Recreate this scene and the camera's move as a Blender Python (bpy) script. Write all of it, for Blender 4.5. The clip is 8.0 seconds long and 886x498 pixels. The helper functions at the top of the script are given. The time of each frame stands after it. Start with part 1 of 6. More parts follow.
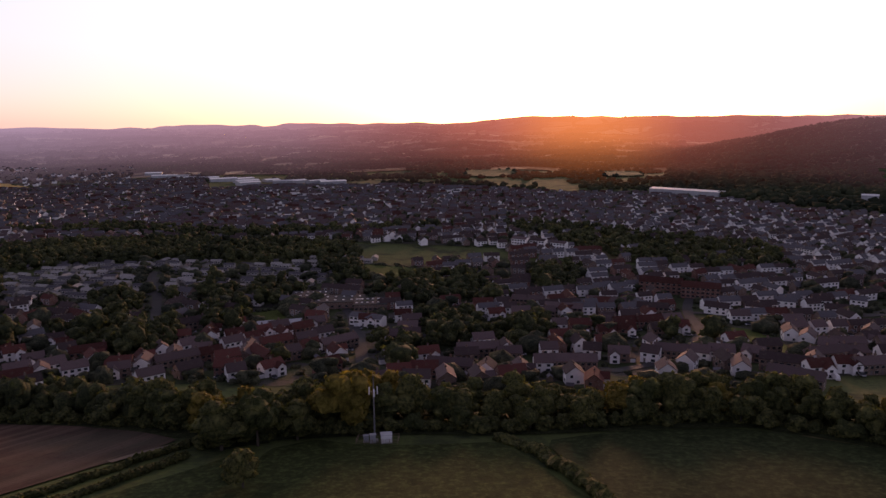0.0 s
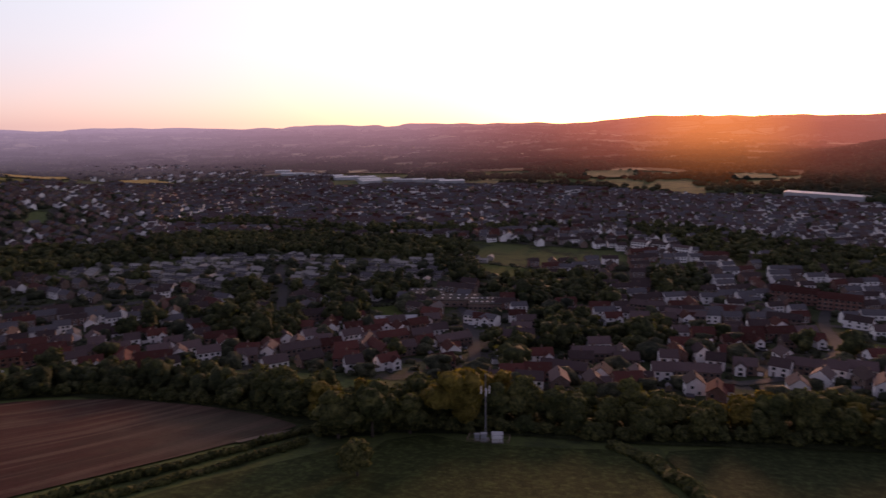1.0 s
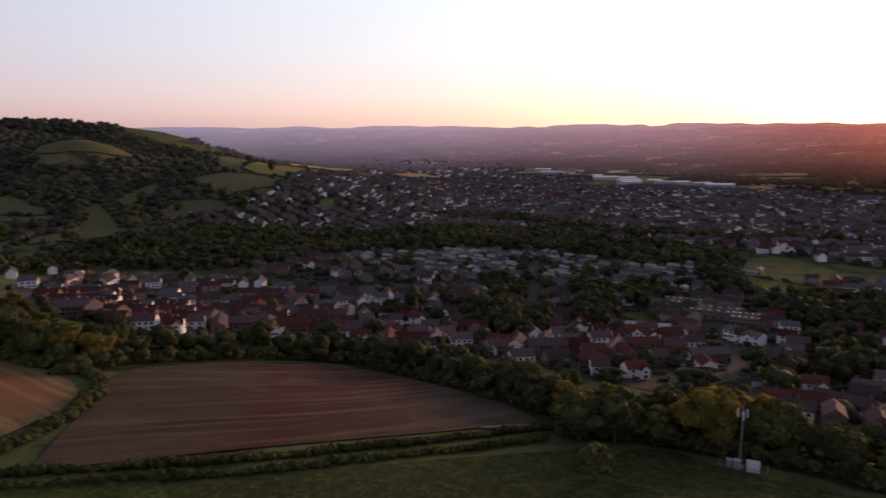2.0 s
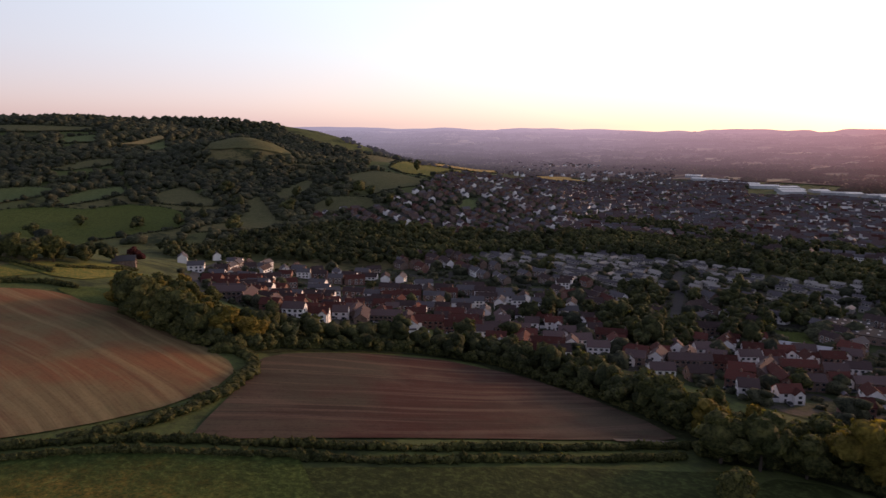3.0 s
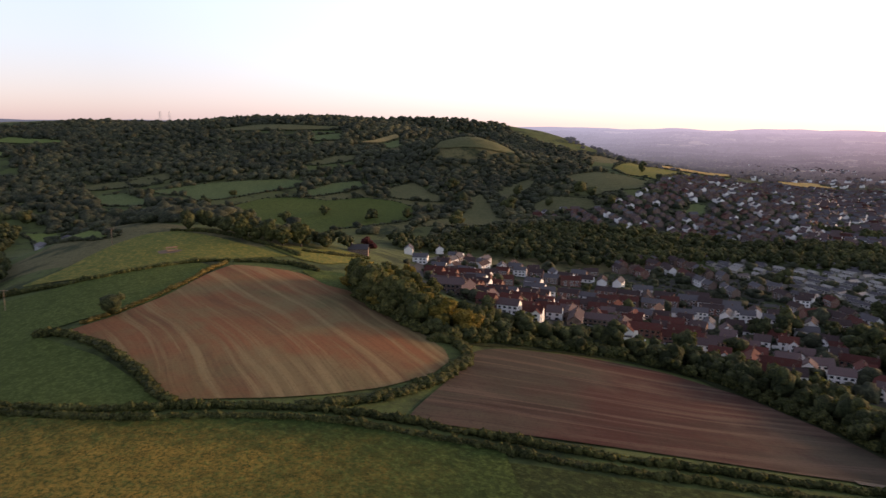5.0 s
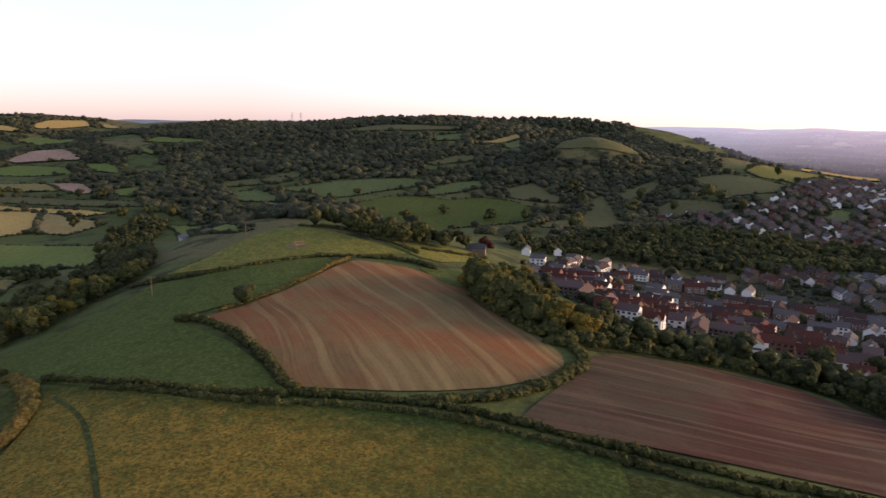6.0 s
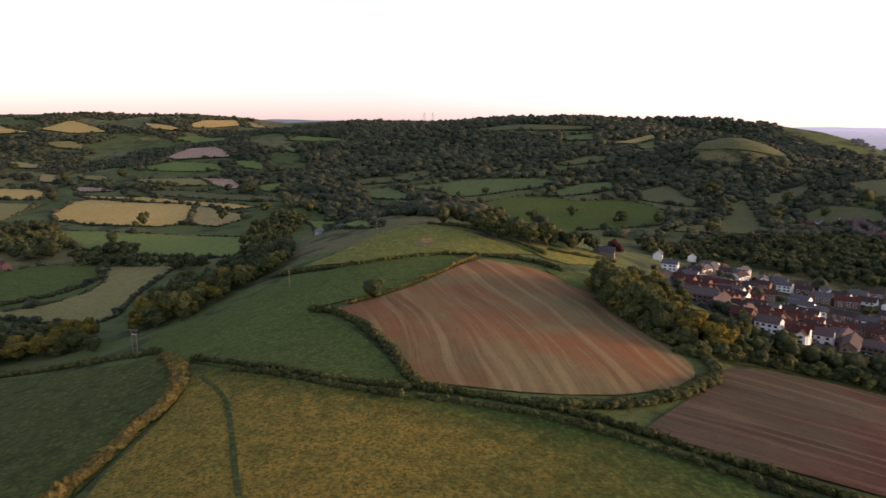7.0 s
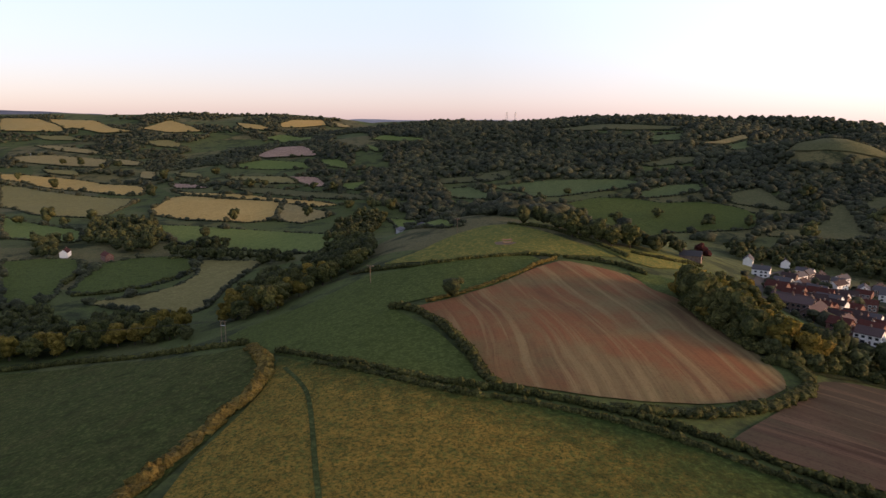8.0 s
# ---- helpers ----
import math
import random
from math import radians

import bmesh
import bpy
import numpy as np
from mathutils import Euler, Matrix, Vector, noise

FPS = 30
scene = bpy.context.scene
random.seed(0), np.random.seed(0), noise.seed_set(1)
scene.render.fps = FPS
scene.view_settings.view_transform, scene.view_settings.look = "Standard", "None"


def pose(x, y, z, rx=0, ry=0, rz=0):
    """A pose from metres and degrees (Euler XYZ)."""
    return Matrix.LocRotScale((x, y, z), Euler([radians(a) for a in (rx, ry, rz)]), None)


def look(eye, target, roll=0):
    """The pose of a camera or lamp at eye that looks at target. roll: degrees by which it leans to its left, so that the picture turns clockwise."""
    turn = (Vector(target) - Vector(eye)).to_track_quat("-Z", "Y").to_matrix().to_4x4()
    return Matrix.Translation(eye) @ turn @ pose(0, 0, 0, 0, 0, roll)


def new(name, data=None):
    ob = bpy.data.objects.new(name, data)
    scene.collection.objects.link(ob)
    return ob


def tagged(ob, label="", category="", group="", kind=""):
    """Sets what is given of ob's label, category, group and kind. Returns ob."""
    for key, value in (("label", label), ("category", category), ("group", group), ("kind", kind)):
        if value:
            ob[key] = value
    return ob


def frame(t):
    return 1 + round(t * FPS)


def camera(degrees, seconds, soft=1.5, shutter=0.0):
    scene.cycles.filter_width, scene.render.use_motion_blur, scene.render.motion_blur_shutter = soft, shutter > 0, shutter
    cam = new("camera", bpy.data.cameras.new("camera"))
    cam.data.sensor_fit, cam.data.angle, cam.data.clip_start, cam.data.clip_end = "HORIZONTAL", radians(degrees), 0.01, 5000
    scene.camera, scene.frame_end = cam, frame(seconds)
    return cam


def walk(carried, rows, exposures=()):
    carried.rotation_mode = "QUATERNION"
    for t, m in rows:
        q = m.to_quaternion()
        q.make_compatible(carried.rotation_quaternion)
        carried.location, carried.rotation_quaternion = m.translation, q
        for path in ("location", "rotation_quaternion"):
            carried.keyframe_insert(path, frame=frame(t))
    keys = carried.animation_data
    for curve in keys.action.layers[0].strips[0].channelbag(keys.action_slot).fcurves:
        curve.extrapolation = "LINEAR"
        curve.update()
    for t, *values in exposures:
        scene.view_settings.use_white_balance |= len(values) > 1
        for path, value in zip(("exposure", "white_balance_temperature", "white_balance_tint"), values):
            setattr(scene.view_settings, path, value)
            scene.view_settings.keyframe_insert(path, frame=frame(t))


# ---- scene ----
# ---- the camera: a drone that hovers 100 m up and turns to its left ----
cam = camera(64.19, 8.0, soft=1.4, shutter=0.3)
EYE = (0.0, 0.0, 100.0)
# seconds, heading to the left of north, tilt, roll
TURN = [
    (0.0, 0.00, -10.33, -0.50),
    (0.5, 2.95, -10.29, -0.57),
    (1.0, 9.53, -10.24, -0.68),
    (1.5, 19.44, -10.15, -0.53),
    (2.0, 30.21, -10.13, -0.40),
    (3.5, 45.51, -9.92, 0.47),
    (4.0, 50.41, -9.98, 0.40),
    (4.5, 54.82, -10.02, 0.41),
    (6.0, 69.03, -10.10, 0.34),
    (6.5, 73.95, -10.13, 0.36),
    (7.0, 79.40, -10.18, 0.36),
    (7.5, 83.35, -10.20, 0.33),
    (8.0, 85.96, -10.24, 0.35),
]
PATH = [(t, pose(*EYE, 0, 0, yaw) @ pose(0, 0, 0, 90 + tilt) @ pose(0, 0, 0, 0, 0, roll)) for t, yaw, tilt, roll in TURN]
EXPOSURES = [(0.0, 0.6, 6450, 50), (1.0, 0.58, 6450, 50), (1.5, 0.6, 6450, 47), (2.0, 0.66, 6450, 42), (3.5, 1.15, 6330, 31), (4.5, 1.38, 6300, 27), (6.0, 1.66, 6300, 25), (6.5, 1.74, 6300, 25), (7.0, 1.74, 6300, 25), (8.0, 1.42, 6300, 25)]
walk(cam, PATH, EXPOSURES)

# ---- evening light: the sun just over the northern hill ----
SUN_BEARING = radians(11.5)      # clockwise from north (+y)
SUN_HEIGHT = radians(4.5)
world = bpy.data.worlds.new("evening_sky")
scene.world = world
world.use_nodes = True
wt = world.node_tree
sky = wt.nodes.new("ShaderNodeTexSky")
sky.sky_type = "NISHITA"
sky.sun_disc = False
sky.sun_elevation = SUN_HEIGHT
sky.sun_rotation = SUN_BEARING
sky.altitude = 150
sky.air_density = 0.7
sky.dust_density = 0.8
sky.ozone_density = 1.0
# thin high cloud spreads a pale light over the whole sky, pink towards the horizon
co = wt.nodes.new("ShaderNodeTexCoord")
up = wt.nodes.new("ShaderNodeSeparateXYZ")
wt.links.new(co.outputs["Generated"], up.inputs[0])
veil = wt.nodes.new("ShaderNodeValToRGB")
stops = [(0.0, (0.60, 0.485, 0.52)), (0.035, (0.66, 0.60, 0.615)), (0.10, (0.72, 0.79, 0.75)), (0.18, (0.76, 0.92, 0.86)), (0.32, (0.58, 0.60, 0.58)), (0.55, (0.30, 0.295, 0.315)), (1.0, (0.16, 0.156, 0.172))]
while len(veil.color_ramp.elements) < len(stops):
    veil.color_ramp.elements.new(0.5)
for e, (p, c) in zip(veil.color_ramp.elements, stops):
    e.position, e.color = p, (*c, 1)
wt.links.new(up.outputs["Z"], veil.inputs["Fac"])
both = wt.nodes.new("ShaderNodeMix")
both.data_type, both.blend_type = "RGBA", "ADD"
both.inputs[0].default_value = 1.0
scaled = wt.nodes.new("ShaderNodeMix")
scaled.data_type, scaled.blend_type = "RGBA", "MULTIPLY"
scaled.inputs[0].default_value = 1.0
warmth = wt.nodes.new("ShaderNodeValToRGB")
tints = [(0.0, (1.0, 0.99, 1.0)), (0.35, (1.0, 1.04, 1.0)), (0.72, (1.02, 1.12, 0.94)), (0.90, (1.10, 1.13, 0.84)), (1.0, (1.25, 1.1, 0.62))]
while len(warmth.color_ramp.elements) < len(tints):
    warmth.color_ramp.elements.new(0.5)
for e, (p, c) in zip(warmth.color_ramp.elements, tints):
    e.position, e.color = p, (*c, 1)
tinted = wt.nodes.new("ShaderNodeMix")
tinted.data_type, tinted.blend_type = "RGBA", "MULTIPLY"
tinted.inputs[0].default_value = 1.0
wt.links.new(veil.outputs["Color"], tinted.inputs[6])
wt.links.new(warmth.outputs["Color"], tinted.inputs[7])
wt.links.new(tinted.outputs[2], scaled.inputs[6])
# the veil is brightest round the sun
sunward = wt.nodes.new("ShaderNodeVectorMath")
sunward.operation = "DOT_PRODUCT"
sunward.inputs[1].default_value = (math.sin(SUN_BEARING), math.cos(SUN_BEARING), 0)
wt.links.new(co.outputs["Generated"], sunward.inputs[0])
spread = wt.nodes.new("ShaderNodeMapRange")
for k, value in ((1, -0.1), (2, 1.0), (3, 2.15), (4, 4.2)):
    spread.inputs[k].default_value = value
wt.links.new(sunward.outputs["Value"], spread.inputs[0])
wt.links.new(spread.outputs[0], scaled.inputs[7])
wt.links.new(sunward.outputs["Value"], warmth.inputs["Fac"])
softened = wt.nodes.new("ShaderNodeMix")
softened.data_type, softened.blend_type = "RGBA", "MULTIPLY"
softened.inputs[0].default_value = 1.0
softened.inputs[7].default_value = (0.46, 0.42, 0.43, 1)
wt.links.new(sky.outputs["Color"], softened.inputs[6])
wt.links.new(softened.outputs[2], both.inputs[6])
wt.links.new(scaled.outputs[2], both.inputs[7])
background = wt.nodes["Background"]
background.inputs["Strength"].default_value = 0.13
wt.links.new(both.outputs[2], background.inputs["Color"])

sun_data = bpy.data.lights.new("sun", "SUN")
sun_data.energy = 1.9
sun_data.angle = radians(13)   # its disc lies on the hill, the glow around it lights the land
sun_data.color = (1.0, 0.56, 0.26)
sun = new("sun", sun_data)
toward = Vector((math.sin(SUN_BEARING) * math.cos(SUN_HEIGHT), math.cos(SUN_BEARING) * math.cos(SUN_HEIGHT), math.sin(SUN_HEIGHT)))
sun.matrix_world = look(Vector((0, 0, 300)) + toward * 50, Vector((0, 0, 300)))

# ---- materials ----
def material(name, rough=0.9):
    m = bpy.data.materials.new(name)
    m.use_nodes = True
    b = m.node_tree.nodes["Principled BSDF"]
    b.inputs["Roughness"].default_value = rough
    b.inputs["Specular IOR Level"].default_value = 0.4
    return m, m.node_tree, b


def node(nt, kind, **values):
    n = nt.nodes.new(kind)
    for key, value in values.items():
        n.inputs[key].default_value = value
    return n


def texture_space(nt, scale=(1, 1, 1), turn=0.0):
    co = nt.nodes.new("ShaderNodeTexCoord")
    mp = nt.nodes.new("ShaderNodeMapping")
    mp.vector_type = "TEXTURE"
    mp.inputs["Scale"].default_value = tuple(1 / s for s in scale)
    mp.inputs["Rotation"].default_value = (0, 0, turn)
    nt.links.new(co.outputs["Object"], mp.inputs["Vector"])
    return mp.outputs["Vector"]


def ramp(nt, factor, stops):
    r = nt.nodes.new("ShaderNodeValToRGB")
    els = r.color_ramp.elements
    while len(els) < len(stops):
        els.new(0.5)
    for e, (p, c) in zip(els, stops):
        e.position, e.color = p, (*c, 1)
    nt.links.new(factor, r.inputs["Fac"])
    return r.outputs["Color"]


def grey_ramp(nt, factor, lo, hi):
    return ramp(nt, factor, [(lo, (0, 0, 0)), (hi, (1, 1, 1))])


def mix(nt, factor, a, b, blend="MIX"):
    m = nt.nodes.new("ShaderNodeMix")
    m.data_type, m.blend_type = "RGBA", blend
    for socket, value in ((m.inputs[0], factor), (m.inputs[6], a), (m.inputs[7], b)):
        if isinstance(value, (int, float)):
            socket.default_value = value
        elif isinstance(value, tuple):
            socket.default_value = (*value, 1)
        else:
            nt.links.new(value, socket)
    return m.outputs[2]


def noise_tex(nt, vector, scale, detail=4.0, rough=0.6):
    n = node(nt, "ShaderNodeTexNoise", Scale=scale, Detail=detail, Roughness=rough)
    nt.links.new(vector, n.inputs["Vector"])
    return n.outputs["Fac"]


def bump(nt, b, height, strength, distance):
    n = node(nt, "ShaderNodeBump", Strength=strength, Distance=distance)
    nt.links.new(height, n.inputs["Height"])
    nt.links.new(n.outputs["Normal"], b.inputs["Normal"])


def grass_material(name, dark, light, fleck=None, fleck_amount=0.0, big=0.012, fine=0.5, streak=0.0, turn=0.0, tufted=1.0, bounds=None):
    """Grassland: broad drifts, tufts, and flowers or dry flecks."""
    m, nt, b = material(name, 0.95)
    b.inputs["Specular IOR Level"].default_value = 0.06
    v = texture_space(nt)
    broad = noise_tex(nt, v, big, 3)
    tufts = noise_tex(nt, v, fine, 5, 0.75)
    col = mix(nt, grey_ramp(nt, broad, 0.3, 0.7), dark, light)
    col = mix(nt, grey_ramp(nt, tufts, 0.38, 0.68), tuple((1 - 0.25 * tufted) * c for c in dark), col)
    col = mix(nt, grey_ramp(nt, tufts, 0.5, 0.75), col, tuple((1 + 0.6 * tufted) * c for c in light))
    clumps = noise_tex(nt, v, fine * 0.35, 4, 0.7)
    col = mix(nt, grey_ramp(nt, clumps, 0.36, 0.5), tuple((1 - 0.4 * tufted) * c for c in dark), col)
    if streak:
        w = noise_tex(nt, texture_space(nt, (0.35, 0.015, 0.2), turn), 1.0, 3)
        s = nt.nodes.new("ShaderNodeMath")
        s.operation = "MULTIPLY"
        s.inputs[1].default_value = streak
        nt.links.new(grey_ramp(nt, w, 0.5, 0.62), s.inputs[0])
        col = mix(nt, s.outputs[0], col, tuple(1.6 * c for c in light))
    if fleck:
        drift = noise_tex(nt, v, big * 6.0, 5, 0.75)
        spots = noise_tex(nt, v, 0.9, 7, 0.9)
        f = nt.nodes.new("ShaderNodeMath")
        f.operation = "MULTIPLY"
        nt.links.new(grey_ramp(nt, spots, 0.42, 0.57), f.inputs[0])
        nt.links.new(grey_ramp(nt, drift, 0.5 - fleck_amount * 0.4, 1.15 - fleck_amount * 0.4), f.inputs[1])
        amount = f.outputs[0]
        for (ax, ay), (nx, ny), lo, hi in bounds or ():     # flowers thin out towards the hedges
            far = nt.nodes.new("ShaderNodeVectorMath")
            far.operation = "DOT_PRODUCT"
            far.inputs[1].default_value = (nx, ny, 0)
            nt.links.new(v, far.inputs[0])
            uneven = nt.nodes.new("ShaderNodeMath")
            uneven.operation = "MULTIPLY_ADD"
            uneven.inputs[1].default_value = 30.0
            nt.links.new(drift, uneven.inputs[0])
            nt.links.new(far.outputs["Value"], uneven.inputs[2])
            fade = nt.nodes.new("ShaderNodeMapRange")
            fade.inputs[1].default_value = lo + ax * nx + ay * ny + 15
            fade.inputs[2].default_value = hi + ax * nx + ay * ny + 15
            nt.links.new(uneven.outputs[0], fade.inputs[0])
            both = nt.nodes.new("ShaderNodeMath")
            both.operation = "MULTIPLY"
            nt.links.new(amount, both.inputs[0])
            nt.links.new(fade.outputs[0], both.inputs[1])
            amount = both.outputs[0]
        col = mix(nt, amount, col, fleck)
    nt.links.new(col, b.inputs["Base Color"])
    bump(nt, b, tufts, 0.8, 0.5)
    return m


def stubble_material(name, soil, straw, turn, red, stripes=14.0, centre=(0, 0), bend=0.0, reds=0.5, beat_share=0.05):
    """Cut corn: straw rows over bare red earth, in swaths of the combine that bend with the ploughing."""
    m, nt, b = material(name, 0.95)
    b.inputs["Specular IOR Level"].default_value = 0.06
    v = texture_space(nt)
    sway = node(nt, "ShaderNodeTexNoise", Scale=0.008, Detail=2.0)
    nt.links.new(v, sway.inputs["Vector"])
    bent = nt.nodes.new("ShaderNodeVectorMath")
    bent.operation = "MULTIPLY_ADD"
    nt.links.new(sway.outputs["Color"], bent.inputs[0])
    bent.inputs[1].default_value = (26, 26, 0)
    nt.links.new(v, bent.inputs[2])

    def frame_of(source, across, along):
        mp = nt.nodes.new("ShaderNodeMapping")
        mp.vector_type = "TEXTURE"
        mp.inputs["Location"].default_value = (*centre, 0)
        mp.inputs["Scale"].default_value = (across, along, 30)
        mp.inputs["Rotation"].default_value = (0, 0, turn)
        nt.links.new(source, mp.inputs["Vector"])
        return mp.outputs["Vector"]

    # u runs across the swaths, and bends away with the square of the way along them
    split = nt.nodes.new("ShaderNodeSeparateXYZ")
    nt.links.new(frame_of(bent.outputs[0], 1.0, 1.0), split.inputs[0])
    square = nt.nodes.new("ShaderNodeMath")
    square.operation = "MULTIPLY"
    nt.links.new(split.outputs["Y"], square.inputs[0])
    nt.links.new(split.outputs["Y"], square.inputs[1])
    across = nt.nodes.new("ShaderNodeMath")
    across.operation = "MULTIPLY_ADD"
    across.inputs[1].default_value = bend
    nt.links.new(square.outputs[0], across.inputs[0])
    nt.links.new(split.outputs["X"], across.inputs[2])
    laid = nt.nodes.new("ShaderNodeCombineXYZ")
    nt.links.new(across.outputs[0], laid.inputs["X"])
    nt.links.new(split.outputs["Y"], laid.inputs["Y"])

    def strips(wide, long_, seed):
        mp = nt.nodes.new("ShaderNodeMapping")
        mp.inputs["Location"].default_value = (seed, seed * 1.7, 0)
        mp.inputs["Scale"].default_value = (1 / wide, 1 / long_, 1)
        nt.links.new(laid.outputs[0], mp.inputs["Vector"])
        return noise_tex(nt, mp.outputs["Vector"], 1.0, 4, 0.65)

    rows, swaths, broad = strips(1.6, 70, 3.0), strips(stripes * 0.45, 150, 7.0), strips(stripes * 1.7, 90, 1.0)
    beat = nt.nodes.new("ShaderNodeMath")
    beat.operation = "MULTIPLY"
    beat.inputs[1].default_value = 2 * math.pi / stripes
    nt.links.new(across.outputs[0], beat.inputs[0])
    swing = nt.nodes.new("ShaderNodeMath")
    swing.operation = "SINE"
    nt.links.new(beat.outputs[0], swing.inputs[0])
    swath = nt.nodes.new("ShaderNodeMath")      # the beat of the machine, broken up
    swath.operation = "MULTIPLY_ADD"
    swath.inputs[1].default_value = beat_share
    nt.links.new(swing.outputs[0], swath.inputs[0])
    nt.links.new(swaths, swath.inputs[2])
    patches = noise_tex(nt, bent.outputs[0], 0.016, 5, 0.6)
    worn = noise_tex(nt, v, 0.011, 4, 0.6)
    fine = noise_tex(nt, v, 0.9, 5, 0.75)
    green = tuple(a * k for a, k in zip(straw, (0.62, 0.86, 0.8)))
    col = mix(nt, grey_ramp(nt, patches, reds - 0.06, reds + 0.07), red, straw)
    col = mix(nt, grey_ramp(nt, worn, 0.5, 0.62), col, mix(nt, 0.75, col, green))
    col = mix(nt, grey_ramp(nt, broad, 0.5, 0.68), col, mix(nt, 0.7, col, soil))
    pale = mix(nt, 0.6, col, tuple(1.45 * c for c in straw))
    col = mix(nt, grey_ramp(nt, swath.outputs[0], 0.5, 0.62), col, pale)
    col = mix(nt, grey_ramp(nt, rows, 0.46, 0.7), col, mix(nt, 0.3, col, tuple(0.8 * c for c in soil)))
    dim = mix(nt, 0.5, col, tuple(0.6 * c for c in soil))
    col = mix(nt, grey_ramp(nt, fine, 0.5, 0.75), col, dim)
    nt.links.new(col, b.inputs["Base Color"])
    bump(nt, b, rows, 0.5, 0.3)
    return m


def leaf_material(name, dark, light, spread=0.5, islands=False):
    """Foliage; each tree or each joined clump has its own shade of green."""
    m, nt, b = material(name, 0.85)
    b.inputs["Specular IOR Level"].default_value = 0.15
    if islands:
        own = nt.nodes.new("ShaderNodeNewGeometry").outputs["Random Per Island"]
    else:
        own = nt.nodes.new("ShaderNodeObjectInfo").outputs["Random"]
    v = texture_space(nt)
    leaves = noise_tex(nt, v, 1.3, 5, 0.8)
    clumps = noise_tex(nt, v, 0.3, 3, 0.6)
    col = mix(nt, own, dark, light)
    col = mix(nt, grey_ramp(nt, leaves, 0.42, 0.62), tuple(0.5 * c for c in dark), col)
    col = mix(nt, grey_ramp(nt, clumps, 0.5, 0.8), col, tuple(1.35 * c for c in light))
    stands = noise_tex(nt, v, 0.012, 4, 0.6)
    if islands:
        col = mix(nt, 1.0, col, ramp(nt, stands, [(0.36, (0.62, 0.66, 0.7)), (0.6, (1.1, 1.08, 1.0))]), "MULTIPLY")
    nt.links.new(col, b.inputs["Base Color"])
    bump(nt, b, leaves, 0.9, 0.6)
    through_leaf = nt.nodes.new("ShaderNodeBsdfTranslucent")
    nt.links.new(mix(nt, 1.0, col, (1.6, 1.7, 0.6), "MULTIPLY"), through_leaf.inputs["Color"])
    blend = nt.nodes.new("ShaderNodeMixShader")
    blend.inputs[0].default_value = 0.3
    nt.links.new(b.outputs[0], blend.inputs[1])
    nt.links.new(through_leaf.outputs[0], blend.inputs[2])
    nt.links.new(blend.outputs[0], nt.nodes["Material Output"].inputs["Surface"])
    return m


def plain_material(name, colour, rough=0.8, wear=0.25, scale=1.2, metal=0.0, vary=0.0):
    """Painted, rendered or metal surface with grain and stains; vary: a shade of its own for each object."""
    m, nt, b = material(name, rough)
    v = texture_space(nt)
    stains = noise_tex(nt, v, scale * 0.25, 4, 0.65)
    grain = noise_tex(nt, v, scale * 3, 4, 0.7)
    base = colour
    if vary:
        own = nt.nodes.new("ShaderNodeObjectInfo").outputs["Random"]
        base = mix(nt, own, tuple(c * (1 - vary) for c in colour), tuple(min(0.9, c * (1 + vary)) for c in colour))
    col = mix(nt, grey_ramp(nt, stains, 0.35, 0.75), base, tuple(c * (1 - wear) for c in colour))
    col = mix(nt, grey_ramp(nt, grain, 0.5, 0.9), col, tuple(c * (1 - 0.6 * wear) for c in colour))
    nt.links.new(col, b.inputs["Base Color"])
    b.inputs["Metallic"].default_value = metal
    bump(nt, b, grain, 0.3, 0.05)
    return m


def roof_material(name, colour, vary=0.3):
    """Tiled roof: courses, lichen, and a shade of its own for each house."""
    m, nt, b = material(name, 0.85)
    b.inputs["Specular IOR Level"].default_value = 0.12
    v = texture_space(nt)
    own = nt.nodes.new("ShaderNodeObjectInfo").outputs["Random"]
    base = mix(nt, own, tuple(c * (1 - vary) for c in colour), tuple(c * (1 + vary) for c in colour))
    lichen = noise_tex(nt, v, 0.5, 5, 0.7)
    col = mix(nt, grey_ramp(nt, lichen, 0.55, 0.8), base, (0.12, 0.11, 0.09))
    courses = node(nt, "ShaderNodeTexWave", Scale=1.4, Distortion=0.3)
    courses.bands_direction = "Z"
    nt.links.new(v, courses.inputs["Vector"])
    col = mix(nt, 0.35, col, courses.outputs["Color"], "MULTIPLY")
    nt.links.new(col, b.inputs["Base Color"])
    bump(nt, b, courses.outputs["Fac"], 0.5, 0.05)
    return m


def brick_material(name, a, c):
    m, nt, b = material(name, 0.9)
    br = node(nt, "ShaderNodeTexBrick", Scale=2.2)
    br.inputs["Color1"].default_value = (*a, 1)
    br.inputs["Color2"].default_value = (*c, 1)
    br.inputs["Mortar"].default_value = (0.3, 0.28, 0.25, 1)
    v = texture_space(nt)
    split = nt.nodes.new("ShaderNodeSeparateXYZ")
    nt.links.new(v, split.inputs[0])
    along = nt.nodes.new("ShaderNodeMath")
    nt.links.new(split.outputs["X"], along.inputs[0])
    nt.links.new(split.outputs["Y"], along.inputs[1])
    laid = nt.nodes.new("ShaderNodeCombineXYZ")
    nt.links.new(along.outputs[0], laid.inputs["X"])
    nt.links.new(split.outputs["Z"], laid.inputs["Y"])
    nt.links.new(laid.outputs[0], br.inputs["Vector"])
    stains = noise_tex(nt, v, 0.4, 4, 0.7)
    col = mix(nt, grey_ramp(nt, stains, 0.45, 0.8), br.outputs["Color"], tuple(0.6 * q for q in a))
    nt.links.new(col, b.inputs["Base Color"])
    return m


